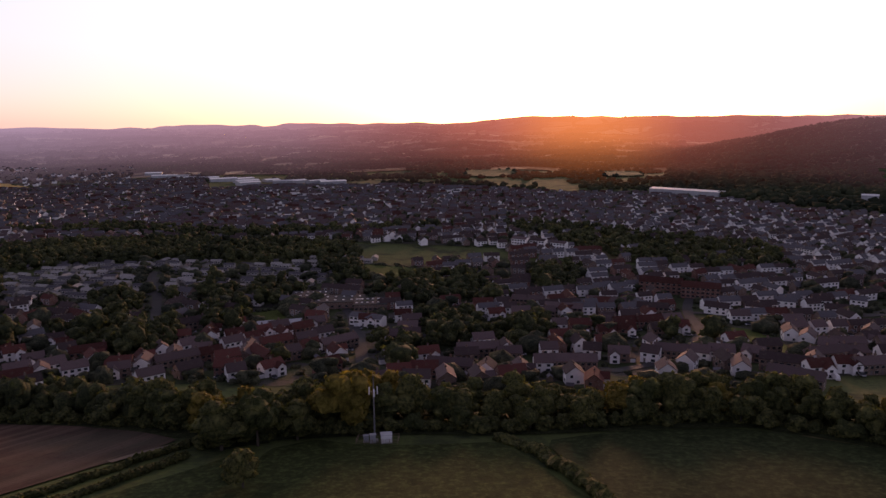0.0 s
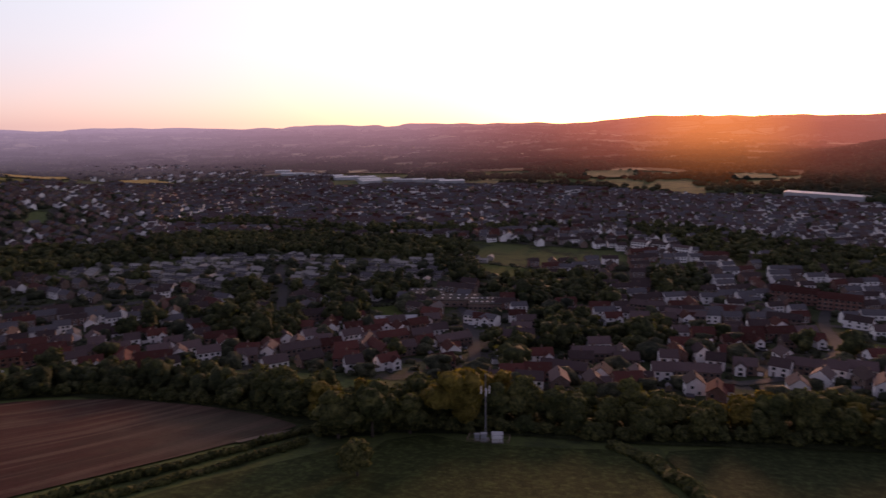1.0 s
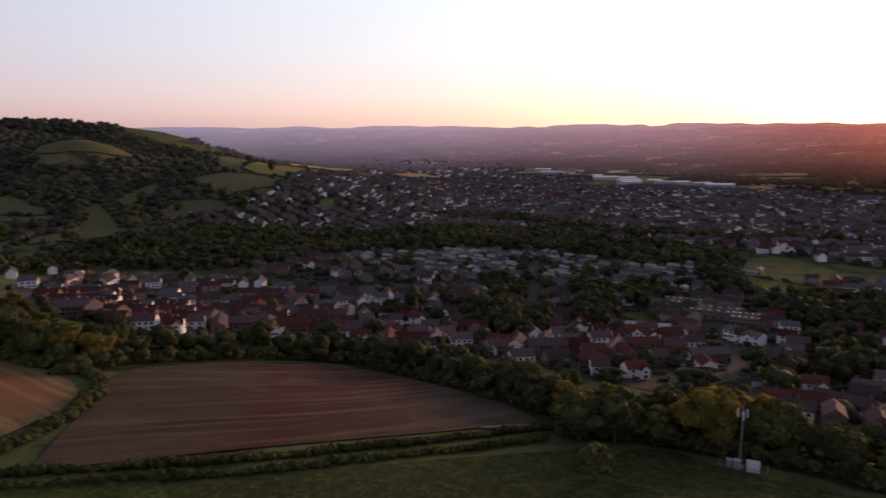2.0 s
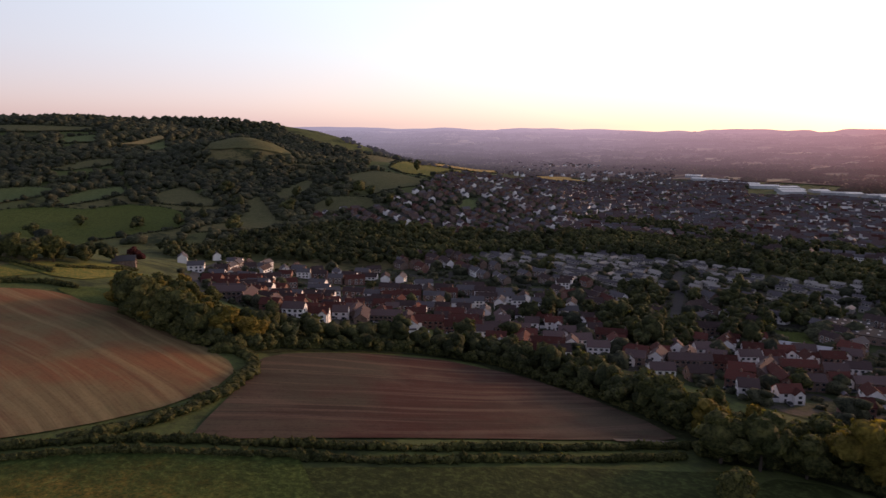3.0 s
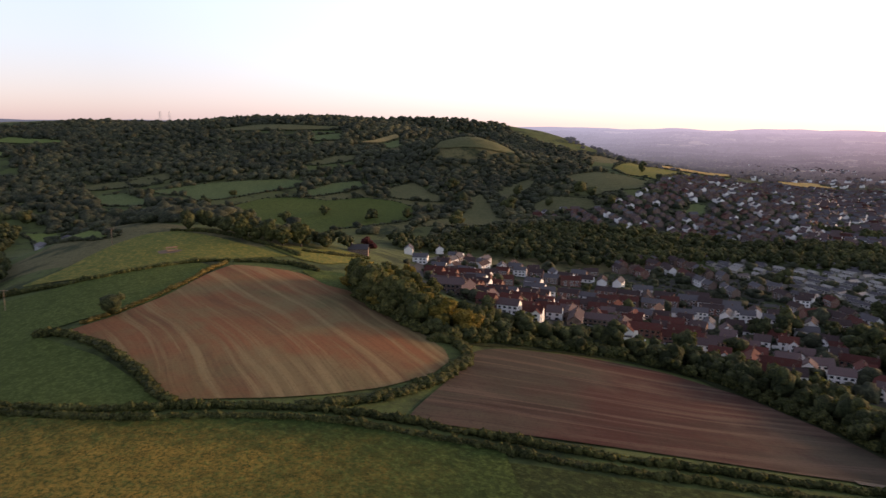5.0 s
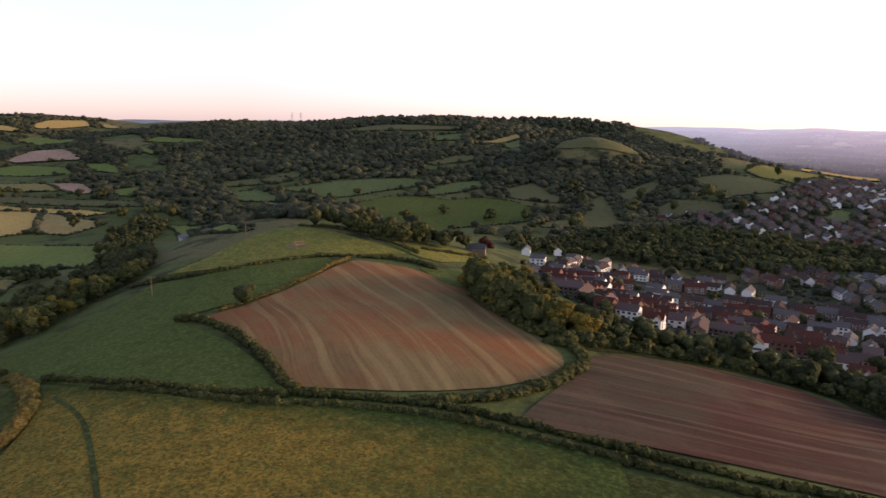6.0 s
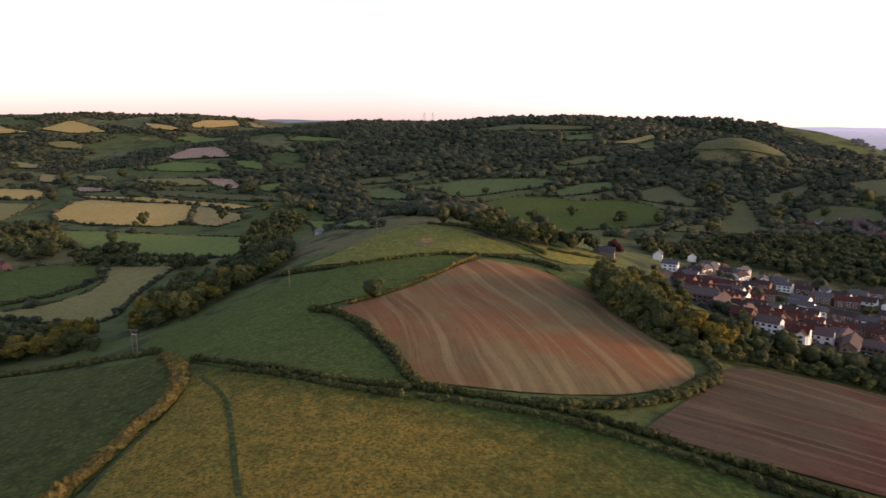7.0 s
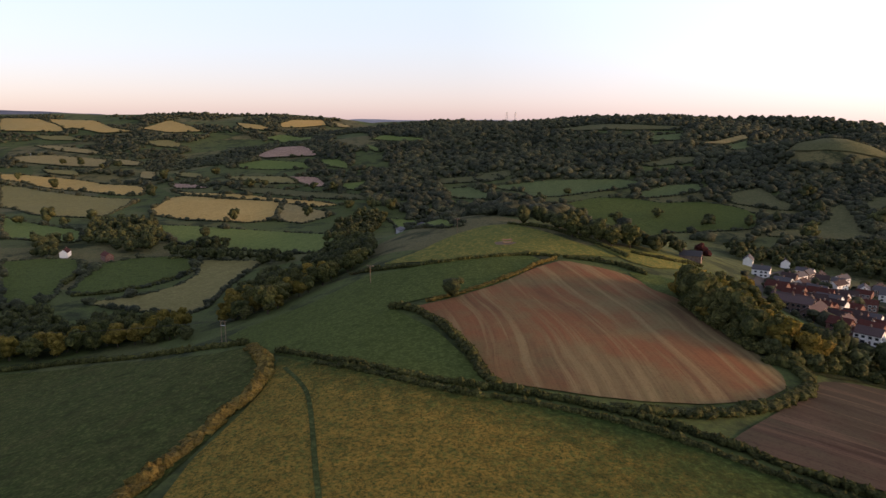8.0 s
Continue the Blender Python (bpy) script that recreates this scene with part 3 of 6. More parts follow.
# ---- plan of the land: outlines in metres ----
FIELD_PLAN = {
    "stubble_west": ("stubble", [(-358, 88), (-340, 114), (-305, 129), (-263, 133), (-240, 133), (-221, 132), (-209, 127), (-197, 112), (-192, 92), (-193, 74), (-197, 59), (-209, 32), (-218, 31), (-235, 29), (-260, 22), (-286, 12), (-293, 9), (-299, 25), (-316, 48), (-344, 72)]),
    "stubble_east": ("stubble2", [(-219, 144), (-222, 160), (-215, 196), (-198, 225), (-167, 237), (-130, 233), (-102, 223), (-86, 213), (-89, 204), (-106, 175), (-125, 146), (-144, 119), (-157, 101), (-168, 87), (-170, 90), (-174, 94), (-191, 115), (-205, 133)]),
    "grass_pasture": ("green", [(-270, -52), (-236, -22), (-216, -1), (-205, 18), (-203, 29), (-228, 25), (-257, 17), (-282, 5), (-298, -2), (-304, 16), (-309, 39), (-327, 55), (-357, 77), (-367, 73), (-365, 46), (-364, 1), (-371, -17), (-344, -39), (-330, -72), (-321, -78)]),
    "cow_hill": ("greengold", [(-394, -8), (-404, 14), (-433, 36), (-457, 61), (-458, 79), (-433, 93), (-407, 105), (-386, 116), (-375, 124), (-368, 89), (-374, 74), (-367, 46), (-370, 19)]),
    "gold_strip": ("greengold", [(-406, 116), (-399, 140), (-419, 176), (-425, 193), (-386, 171), (-361, 139), (-369, 127)]),
    "green_strip": ("green", [(-344, 118), (-345, 133), (-338, 146), (-303, 130), (-315, 120)]),
    "oval": ("green", [(-528, -241), (-586, -254), (-636, -260), (-659, -238), (-664, -204), (-644, -181), (-605, -170), (-568, -176), (-541, -193), (-524, -224)]),
    "left_green": ("green", [(-652, -355), (-665, -317), (-653, -281), (-610, -268), (-567, -263), (-529, -250), (-495, -246), (-482, -266)]),
    "grey_grass": ("west_olive", [(-649, -177), (-631, -115), (-586, -121), (-519, -124), (-455, -122), (-445, -132), (-471, -176), (-497, -217), (-514, -184), (-541, -167), (-583, -162)]),
    "u1": ("gold", [(-2372, -1245), (-2300, -1082), (-2086, -932), (-2021, -898), (-2041, -985), (-2067, -1088)]),
    "u2": ("gold", [(-2320, -1079), (-2310, -959), (-2036, -764), (-1975, -697), (-1960, -773), (-2078, -895), (-2055, -906)]),
    "u3": ("gold", [(-2028, -693), (-2203, -668), (-2030, -548), (-1964, -512), (-1943, -591)]),
    "u4": ("west_olive", [(-1992, -962), (-1950, -856), (-1877, -783), (-1923, -902)]),
    "u5": ("straw", [(-1847, -894), (-1819, -814), (-1710, -684), (-1680, -679), (-1728, -775)]),
    "u6": ("west_olive", [(-1820, -610), (-1827, -557), (-1789, -519), (-1734, -510), (-1761, -578)]),
    "u7": ("straw", [(-1685, -862), (-1673, -775), (-1628, -634), (-1520, -605), (-1544, -666), (-1576, -732), (-1618, -829)]),
    "u8": ("straw", [(-1625, -621), (-1577, -543), (-1530, -528), (-1544, -585)]),
    "u9": ("west_olive", [(-1523, -725), (-1486, -642), (-1438, -616), (-1472, -691)]),
    "u10": ("gold", [(-1477, -786), (-1456, -721), (-1403, -592), (-1289, -442), (-1195, -411), (-1197, -462), (-1292, -585), (-1383, -696), (-1401, -747)]),
    "u11": ("west_olive", [(-1343, -717), (-1323, -657), (-1221, -553), (-1166, -467), (-1140, -397), (-1039, -386), (-961, -380), (-938, -389), (-959, -473), (-1055, -551), (-1077, -578)]),
    "u12": ("west_green", [(-943, -507), (-889, -440), (-839, -371), (-805, -344), (-744, -325), (-759, -377), (-774, -419)]),
    "u13": ("gold", [(-994, -336), (-1130, -350), (-1139, -327), (-1080, -252), (-1045, -179), (-1023, -159), (-885, -147), (-865, -176), (-889, -256), (-947, -316)]),
    "u14": ("straw", [(-1022, -156), (-964, -116), (-922, -75), (-883, -96), (-858, -111), (-881, -145)]),
    "u15": ("west_green", [(-855, -283), (-845, -244), (-820, -180), (-776, -66), (-724, -58), (-644, -68), (-666, -105), (-697, -154), (-725, -211), (-749, -235)]),
    "v1": ("gold", [(-2094, -326), (-2211, -301), (-2308, -226), (-2149, -194), (-2068, -251), (-2035, -309)]),
    "v2": ("straw", [(-2304, -207), (-2234, -158), (-2181, -121), (-2132, -159)]),
    "v3": ("gold", [(-2135, -455), (-2079, -395), (-2018, -345), (-1969, -345), (-2004, -412)]),
    "v4": ("west_green", [(-1871, -328), (-1921, -293), (-1864, -198), (-1716, -195), (-1837, -294)]),
    "v5": ("pink", [(-1506, -283), (-1614, -259), (-1583, -193), (-1488, -164), (-1433, -153), (-1453, -200), (-1469, -259)]),
    "v6": ("west_green", [(-1449, -312), (-1451, -256), (-1389, -170), (-1320, -152), (-1357, -230), (-1397, -296)]),
    "v7": ("west_green", [(-1397, -144), (-1368, -103), (-1313, -77), (-1277, -82), (-1319, -121)]),
    "v8": ("west_green", [(-1525, -57), (-1422, -24), (-1397, -31), (-1456, -53)]),
    "v9": ("west_green", [(-1592, -51), (-1635, -20), (-1553, 54), (-1508, 76), (-1545, 5)]),
    "v11": ("pink", [(-1250, -185), (-1221, -131), (-1155, -109), (-1134, -113), (-1152, -142)]),
    "v12": ("west_green", [(-1146, -83), (-1150, -42), (-1084, -49), (-1102, -76)]),
    "v13": ("olive", [(-1168, -253), (-1149, -196), (-1093, -118), (-1044, -43), (-1011, -38), (-1024, -79), (-1089, -169), (-1125, -227)]),
    "a1": ("green", [(-1055, 149), (-1057, 174), (-1054, 217), (-1043, 276), (-1029, 336), (-1010, 363), (-984, 337), (-970, 270), (-959, 238), (-960, 193), (-1001, 187), (-1030, 162)]),
    "a2": ("green", [(-889, 203), (-921, 235), (-941, 276), (-932, 319), (-899, 353), (-897, 401), (-856, 432), (-816, 440), (-761, 406), (-755, 350), (-754, 295), (-485, 157), (-496, 141), (-867, 207)]),
    "a3": ("green", [(-941, 330), (-964, 346), (-987, 397), (-983, 440), (-949, 425), (-934, 384), (-930, 333)]),
    "a4": ("olive", [(-910, 441), (-931, 470), (-942, 513), (-897, 498), (-858, 503), (-828, 485), (-840, 466), (-879, 434)]),
    "a5": ("olive", [(-747, 418), (-751, 457), (-780, 500), (-835, 540), (-846, 564), (-794, 546), (-729, 510), (-712, 515), (-694, 486), (-712, 433), (-728, 403)]),
    "a6": ("olive", [(-1071, 619), (-1045, 633), (-1020, 665), (-1003, 702), (-1003, 738), (-1029, 757), (-1065, 742), (-1103, 683), (-1104, 641)]),
    "a7": ("straw", [(-1251, 551), (-1266, 592), (-1317, 667), (-1288, 659), (-1240, 592)]),
    "a8": ("green", [(-1224, 578), (-1279, 657), (-1195, 620), (-1184, 582)]),
    "a9": ("olive", [(-1141, 130), (-1140, 166), (-1142, 189), (-1111, 191), (-1085, 143), (-1100, 128)]),
    "a10": ("green", [(-1056, 73), (-1064, 93), (-1062, 119), (-1007, 138), (-972, 133), (-994, 86)]),
    "a11": ("olive", [(-1116, 393), (-1152, 475), (-1140, 501), (-1108, 477), (-1095, 404)]),
    "b1": ("olive", [(-864, 725), (-871, 802), (-812, 809), (-756, 814), (-730, 775), (-740, 722), (-740, 683), (-791, 707)]),
    "b2": ("greengold", [(-897, 866), (-1190, 1261), (-1147, 1331), (-1075, 1347), (-775, 848), (-826, 823)]),
    "b3": ("green", [(-617, 720), (-649, 775), (-634, 786), (-602, 747)]),
    "b4": ("gold", [(-985, 1429), (-947, 1536), (-812, 1406), (-879, 1361)]),
    "c1": ("olive", [(60, 1783), (175, 1792), (180, 1707), (122, 1571), (50, 1591)]),
    "c2": ("olive", [(392, 1773), (483, 1742), (442, 1551), (358, 1563)]),
    "c4": ("olive", [(-752, 2042), (-706, 2100), (-650, 1908), (-678, 1878)]),
    "c6": ("green", [(-72, 614), (-27, 598), (-9, 572), (-38, 549), (-63, 570)]),
    "c7": ("green", [(-131, 460), (-110, 469), (-94, 430), (-114, 421)]),
    "c8": ("green", [(167, 398), (177, 391), (178, 336), (168, 326), (157, 353)]),
    "meadow": ("meadow", [(-257, -43), (-233, -19), (-214, 0), (-198, 25), (-188, 49), (-179, 62), (-168, 74), (-153, 89), (-142, 103), (-110, 88), (-93, 0), (-115, -60), (-141, -55), (-177, -53), (-201, -47), (-222, -43), (-241, -43)]),
    "left_field": ("left", [(-330, -262), (-346, -194), (-337, -136), (-291, -76), (-286, -60), (-259, -50), (-226, -46), (-191, -52), (-157, -60), (-123, -65), (-140, -118)]),
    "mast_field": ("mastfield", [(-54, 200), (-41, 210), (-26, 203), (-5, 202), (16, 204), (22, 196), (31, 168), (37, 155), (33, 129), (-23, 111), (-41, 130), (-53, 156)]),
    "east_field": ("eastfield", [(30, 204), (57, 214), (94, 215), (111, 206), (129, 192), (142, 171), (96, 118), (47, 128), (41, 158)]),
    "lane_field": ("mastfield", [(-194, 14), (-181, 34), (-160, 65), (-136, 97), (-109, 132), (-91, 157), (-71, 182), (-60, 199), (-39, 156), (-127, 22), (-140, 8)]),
    "u16": ("gold", [(-1212, -370), (-1151, -312), (-1111, -233), (-1017, -110), (-981, -75), (-970, -105), (-1047, -187), (-1146, -328)]),
    "u17": ("pink", [(-1303, -397), (-1268, -348), (-1198, -304), (-1244, -375)]),
    "u18": ("straw", [(-1470, -508), (-1474, -482), (-1369, -448), (-1401, -487)]),
    "u19": ("west_olive", [(-1441, -433), (-1378, -366), (-1329, -351), (-1376, -403)]),
    "u20": ("west_olive", [(-1328, -307), (-1252, -188), (-1173, -154), (-1189, -212), (-1272, -285)]),
    "w1": ("west_green", [(-873, -8), (-860, 30), (-486, 41), (-468, 47), (-469, 35), (-530, 14), (-840, 2)]),
    "w2": ("olive", [(-1136, 67), (-1123, 165), (-1090, 170), (-1098, 73)]),
    "a12": ("olive", [(-832, 577), (-868, 617), (-900, 684), (-870, 684), (-828, 630), (-813, 588)]),
    "a13": ("olive", [(-1508, 349), (-1512, 429), (-1437, 521), (-1403, 581), (-1377, 558), (-1404, 463), (-1469, 372)]),
    "a14": ("green", [(-1325, 485), (-1338, 554), (-1284, 531), (-1289, 477)]),
    "b5": ("olive", [(-771, 592), (-778, 642), (-743, 665), (-714, 670), (-693, 641), (-717, 612), (-732, 576)]),
    "b7": ("gold", [(-1206, 1293), (-1399, 1649), (-1232, 1614), (-1072, 1406), (-1086, 1371), (-1166, 1362)]),
}
HEDGE_PLAN = {
    "h_pasture": [(-296, -2), (-288, 10), (-262, 20), (-238, 26), (-218, 28), (-208, 31)],
    "h_loop": [(-188, 64), (-184, 77), (-185, 94), (-194, 116), (-205, 131), (-215, 139), (-226, 142), (-232, 138), (-233, 132)],
    "h_lane_n": [(-265, -45), (-239, -20), (-222, 0), (-210, 15), (-203, 32), (-193, 53), (-178, 76), (-138, 115), (-119, 140), (-101, 168), (-84, 200), (-78, 208)],
    "h_lane_s": [(-241, -28), (-217, 0), (-203, 15), (-194, 36), (-183, 56), (-171, 73), (-132, 110), (-119, 125), (-102, 151), (-84, 178), (-76, 195)],
    "h_warm": [(-150, -64), (-161, -64), (-186, -57), (-212, -49), (-230, -45), (-248, -46), (-270, -53), (-283, -59)],
    "h_left_top": [(-351, -197), (-354, -157), (-326, -106), (-292, -62)],
    "h_k_low": [(-397, -25), (-371, 1), (-364, 19), (-366, 46), (-371, 74), (-365, 87)],
    "h_k_right": [(-459, 76), (-450, 97), (-415, 114), (-395, 125), (-378, 130)],
    "h_apex": [(-364, 91), (-360, 108), (-355, 119), (-342, 127)],
    "h_f1_up": [(-299, 15), (-308, 34), (-328, 55), (-353, 76), (-364, 86)],
    "h_mid_mast": [(17, 208), (26, 195), (33, 178), (38, 162), (40, 151)],
    "h_oval": [(-521, -235), (-526, -208), (-555, -183), (-607, -168), (-660, -185)],
    "h_oval_l": [(-559, -259), (-589, -262), (-634, -269)],
    "h_gs": [(-393, 138), (-395, 159), (-408, 186)],
    "h_row_l": [(-653, -206), (-676, -149), (-622, -89)],
}
WOOD_PLAN = {
    "valley_wood": [(-619, 373), (-491, 403), (-455, 455), (-429, 545), (-371, 601), (-283, 644), (-218, 682), (-249, 773), (-335, 757), (-418, 733), (-478, 657), (-540, 633), (-633, 582), (-672, 483), (-667, 402)],
    "valley_wood_near": [(-664, 326), (-646, 390), (-565, 366), (-582, 332), (-589, 300)],
    "band_west": [(-429, 673), (-305, 639), (-238, 643), (-152, 612), (-88, 659), (-82, 702), (-131, 721), (-225, 722), (-356, 752), (-462, 725)],
    "band_mid": [(-525, 828), (-383, 810), (-239, 768), (-113, 760), (25, 836), (-119, 803), (-255, 821), (-418, 886)],
    "band_east": [(121, 686), (180, 603), (244, 579), (301, 598), (308, 681), (246, 729), (173, 802), (107, 845), (75, 800), (106, 743)],
    "park_a": [(-43, 549), (-11, 568), (30, 566), (47, 491), (29, 466), (6, 484), (-17, 470), (-38, 487)],
    "park_b": [(-17, 447), (17, 444), (26, 368), (-8, 355)],
    "park_c": [(32, 413), (63, 432), (61, 387), (43, 353), (26, 364)],
    "park_d": [(76, 597), (118, 589), (97, 503), (69, 510)],
    "park_e": [(-241, 417), (-211, 435), (-174, 407), (-149, 394), (-154, 350), (-198, 373)],
    "park_f": [(-165, 447), (-151, 476), (-129, 452), (-120, 408), (-137, 407)],
    "park_g": [(-182, 508), (-127, 542), (-95, 511), (-119, 474), (-157, 468)],
    "park_h": [(-249, 487), (-241, 520), (-210, 485), (-203, 442), (-229, 450)],
    "park_i": [(-117, 640), (-78, 664), (-67, 570), (-83, 551), (-109, 593)],
    "park_j": [(-35, 364), (-14, 369), (-11, 319), (-28, 321)],
    "park_k": [(-86, 571), (-72, 531), (-61, 550), (-70, 591)],
    "edge_wood": [(-306, 131), (-335, 154), (-361, 191), (-332, 187), (-291, 175), (-259, 167), (-236, 152), (-241, 134), (-258, 128), (-284, 125)],
    "stream_a": [(-359, -218), (-418, -252), (-428, -171), (-428, -137), (-353, -103), (-379, -153)],
    "stream_b": [(-376, -97), (-455, -102), (-530, -97), (-495, -63), (-634, -55), (-586, -22), (-431, -13), (-404, -32), (-382, -49), (-348, -65)],
    "stream_c": [(-651, -82), (-826, -64), (-931, -42), (-880, -5), (-731, -28)],
    "left_a": [(-743, -319), (-899, -370), (-884, -296), (-734, -236), (-677, -245)],
    "left_b": [(-669, -334), (-741, -369), (-776, -362), (-670, -309)],
    "left_c": [(-694, -197), (-810, -222), (-754, -178), (-671, -154)],
    "left_d": [(-692, -218), (-630, -90), (-598, -85), (-653, -206)],
    "left_e": [(-449, -269), (-467, -236), (-444, -208), (-420, -214), (-418, -252)],
    "cow_row": [(-458, 78), (-448, 96), (-399, 116), (-381, 154), (-431, 194), (-433, 144), (-460, 114)],
    "hill_a": [(-1131, -104), (-1236, 4), (-1874, -82), (-2017, 166), (-1460, 1039), (-662, 491), (-707, 356), (-708, 314), (-775, 290), (-513, 153), (-493, 102), (-517, 64), (-904, 17)],
    "hill_b": [(-651, 365), (-1476, 1044), (-1243, 955), (-983, 833), (-759, 791), (-711, 708), (-688, 623), (-659, 474)],
    "hill_d": [(-1403, 993), (-1328, 1004), (-1146, 955), (-974, 908), (-903, 803), (-975, 774), (-1164, 837)],
    "upland": [(-1539, -886), (-2417, -1373), (-2365, -176), (-1843, -52), (-1236, 4), (-1111, -50), (-1057, -81), (-1399, -324), (-1442, -553)],
    "left_mid": [(-1441, -832), (-1365, -421), (-1075, -48), (-943, -43), (-1269, -392), (-1354, -783)],
    "hill_c": [(388, 1220), (576, 909), (1255, 2027), (2028, 3742), (1378, 3365), (569, 1796)],
    "sun_slope": [(-91, 1377), (393, 1235), (1082, 3438), (514, 3882), (-222, 3413)],
    "far_west": [(-1265, 2030), (-91, 1377), (-237, 3652), (-2005, 3247)],
    "far_northwest": [(-1050, 889), (-847, 2534), (-1340, 3959), (-2906, 2461)],
}
TREE_ROWS = {
    "belt_west": (28, [(-293, 127), (-242, 132), (-230, 155), (-222, 203), (-205, 234), (-174, 247), (-137, 246), (-107, 234), (-89, 224)]),
    "belt_mast": (26, [(-209, 250), (-159, 238), (-117, 235), (-87, 223), (-61, 213), (-42, 215), (-27, 217), (-5, 218), (17, 214), (59, 219), (97, 222), (116, 210), (131, 196), (142, 181)]),
    "belt_stubble": (24, [(-300, 131), (-292, 128), (-266, 128), (-244, 131), (-230, 141), (-230, 162)]),
    "copse": (14, [(-73, 200), (-68, 206), (-60, 209), (-55, 211)]),
    "copse_low": (6, [(-57, 175), (-55, 177)]),
}
TOWN_TREES_WEST = [(-389, 355, 1.0), (-328, 337, 1.3), (-227, 311, 1.5), (-247, 362, 1.5), (-244, 377, 1.5), (-330, 503, 1.6), (-207, 384, 1.5), (-206, 409, 1.4), (-166, 367, 1.8), (-165, 406, 1.4), (-237, 491, 1.6), (-197, 498, 1.2), (-391, 482, 1.1), (-503, 358, 0.9), (-169, 500, 1.6), (-181, 548, 1.3), (-455, 441, 1.0), (-420, 253, 0.8)]
TOWN_TREES_EAST = [(-127, 408, 1.6), (-168, 369, 1.9), (-206, 396, 1.8), (-249, 391, 1.6), (-196, 497, 1.1), (37, 470, 1.7), (45, 374, 1.8), (76, 510, 1.5), (90, 395, 1.2), (123, 369, 1.3), (142, 360, 1.4), (-26, 490, 1.6), (-5, 380, 1.6), (4, 365, 1.7), (-48, 508, 1.2), (-83, 546, 1.2), (-35, 367, 1.3), (-81, 337, 1.2), (267, 623, 1.5)]
HEDGEROW_TREES = [(-882, -456, 1.6), (-884, -421, 2.0), (-849, -385, 1.3), (-1305, -605, 2.0), (-1400, -713, 1.4), (-1574, -708, 1.6), (-1541, -653, 2.0), (-1509, -566, 2.0), (-1192, -396, 1.9), (-1353, -428, 2.3), (-1349, -333, 2.2), (-1167, -235, 2.0), (-876, -195, 1.4), (-1167, -208, 1.5), (-695, -237, 1.6), (-753, -198, 1.7), (-690, -175, 1.7), (-701, -341, 1.9), (-738, -333, 1.4), (-911, -378, 1.9), (-1501, -597, 1.6), (-1110, -124, 1.5), (-1089, -92, 1.5), (-921, -5, 2.0), (-926, -27, 2.0), (-901, -109, 1.4), (-951, -58, 1.6), (-716, -67, 1.4)]
HILLSIDE_TREES = [(-827, 317, 1.5), (-775, 356, 1.6), (-768, 402, 1.5), (-713, 441, 2.0), (-800, 504, 2.6), (-870, 529, 2.4), (-751, 544, 2.2), (-813, 603, 1.8), (-781, 441, 1.6), (-755, 671, 2.0), (-734, 672, 1.8), (-836, 873, 1.8), (-689, 667, 1.8), (-748, 608, 1.6), (-482, 129, 1.3), (-808, 261, 1.6), (-967, 240, 1.3), (-924, 195, 1.4)]
TOWN_PLAN = {
    "town_near": [(-268, 362), (-199, 301), (-124, 304), (-20, 281), (26, 267), (116, 268), (195, 297), (284, 372), (408, 576), (255, 605), (107, 608), (-42, 613), (-187, 596), (-376, 587), (-411, 568)],
    "town_northwest": [(-504, 303), (-452, 234), (-372, 200), (-322, 196), (-290, 205), (-280, 240), (-294, 272), (-261, 309), (-184, 331), (-108, 356), (-216, 676), (-311, 596), (-407, 517), (-435, 436), (-472, 388)],
    "town_mid": [(-466, 732), (-297, 756), (-85, 724), (65, 689), (145, 831), (81, 856), (249, 736), (384, 600), (567, 895), (355, 1205), (-91, 1377), (-417, 1361), (-801, 1277)],
    "town_far": [(-722, 537), (-615, 613), (-485, 666), (-254, 788), (-551, 1663), (-780, 1351), (-966, 1423), (-747, 791), (-697, 717)],
    "town_edge": [(-1040, 1395), (-628, 1446), (-855, 1979), (-1561, 2104)],
}
HOUSES_EAST = [(-203, 365, 'fw'), (-180, 347, 'gw'), (-191, 319, 'gw'), (-154, 320, 'fb'), (-148, 333, 'gw'), (-139, 349, 'gb'), (-128, 359, 'fb'), (-102, 319, 'fr'), (-102, 352, 'gb'), (-99, 409, 'fw'), (-78, 419, 'fb'), (-47, 423, 'fw'), (-21, 400, 'fw'), (-8, 337, 'fw'), (-135, 391, 'gw'), (-291, 470, 'fw'), (-250, 416, 'gw'), (73, 333, 'fw'), (84, 325, 'fb'), (99, 323, 'fw'), (112, 325, 'fb'), (122, 321, 'fw'), (132, 322, 'fw'), (3, 309, 'fb'), (11, 331, 'fb'), (32, 331, 'fb'), (19, 300, 'gw'), (55, 286, 'gw'), (95, 288, 'gw'), (110, 305, 'gw'), (129, 293, 'gw'), (146, 318, 'fb'), (151, 298, 'fb'), (165, 300, 'gw'), (142, 271, 'fb'), (189, 333, 'fw'), (187, 367, 'gw'), (191, 356, 'gw'), (175, 437, 'fw'), (201, 437, 'fw'), (226, 453, 'fw'), (248, 431, 'fw'), (233, 371, 'gb'), (276, 455, 'fw'), (34, 299, 'gb'), (61, 273, 'gr')]
HOUSES_MIDDLE = [(-278, 355, 'gw'), (-295, 482, 'fw'), (-159, 331, 'fr'), (-152, 342, 'gw'), (-138, 404, 'gw'), (-109, 340, 'fr'), (-330, 495, 'fb'), (-158, 420, 'fb'), (-154, 389, 'fr')]
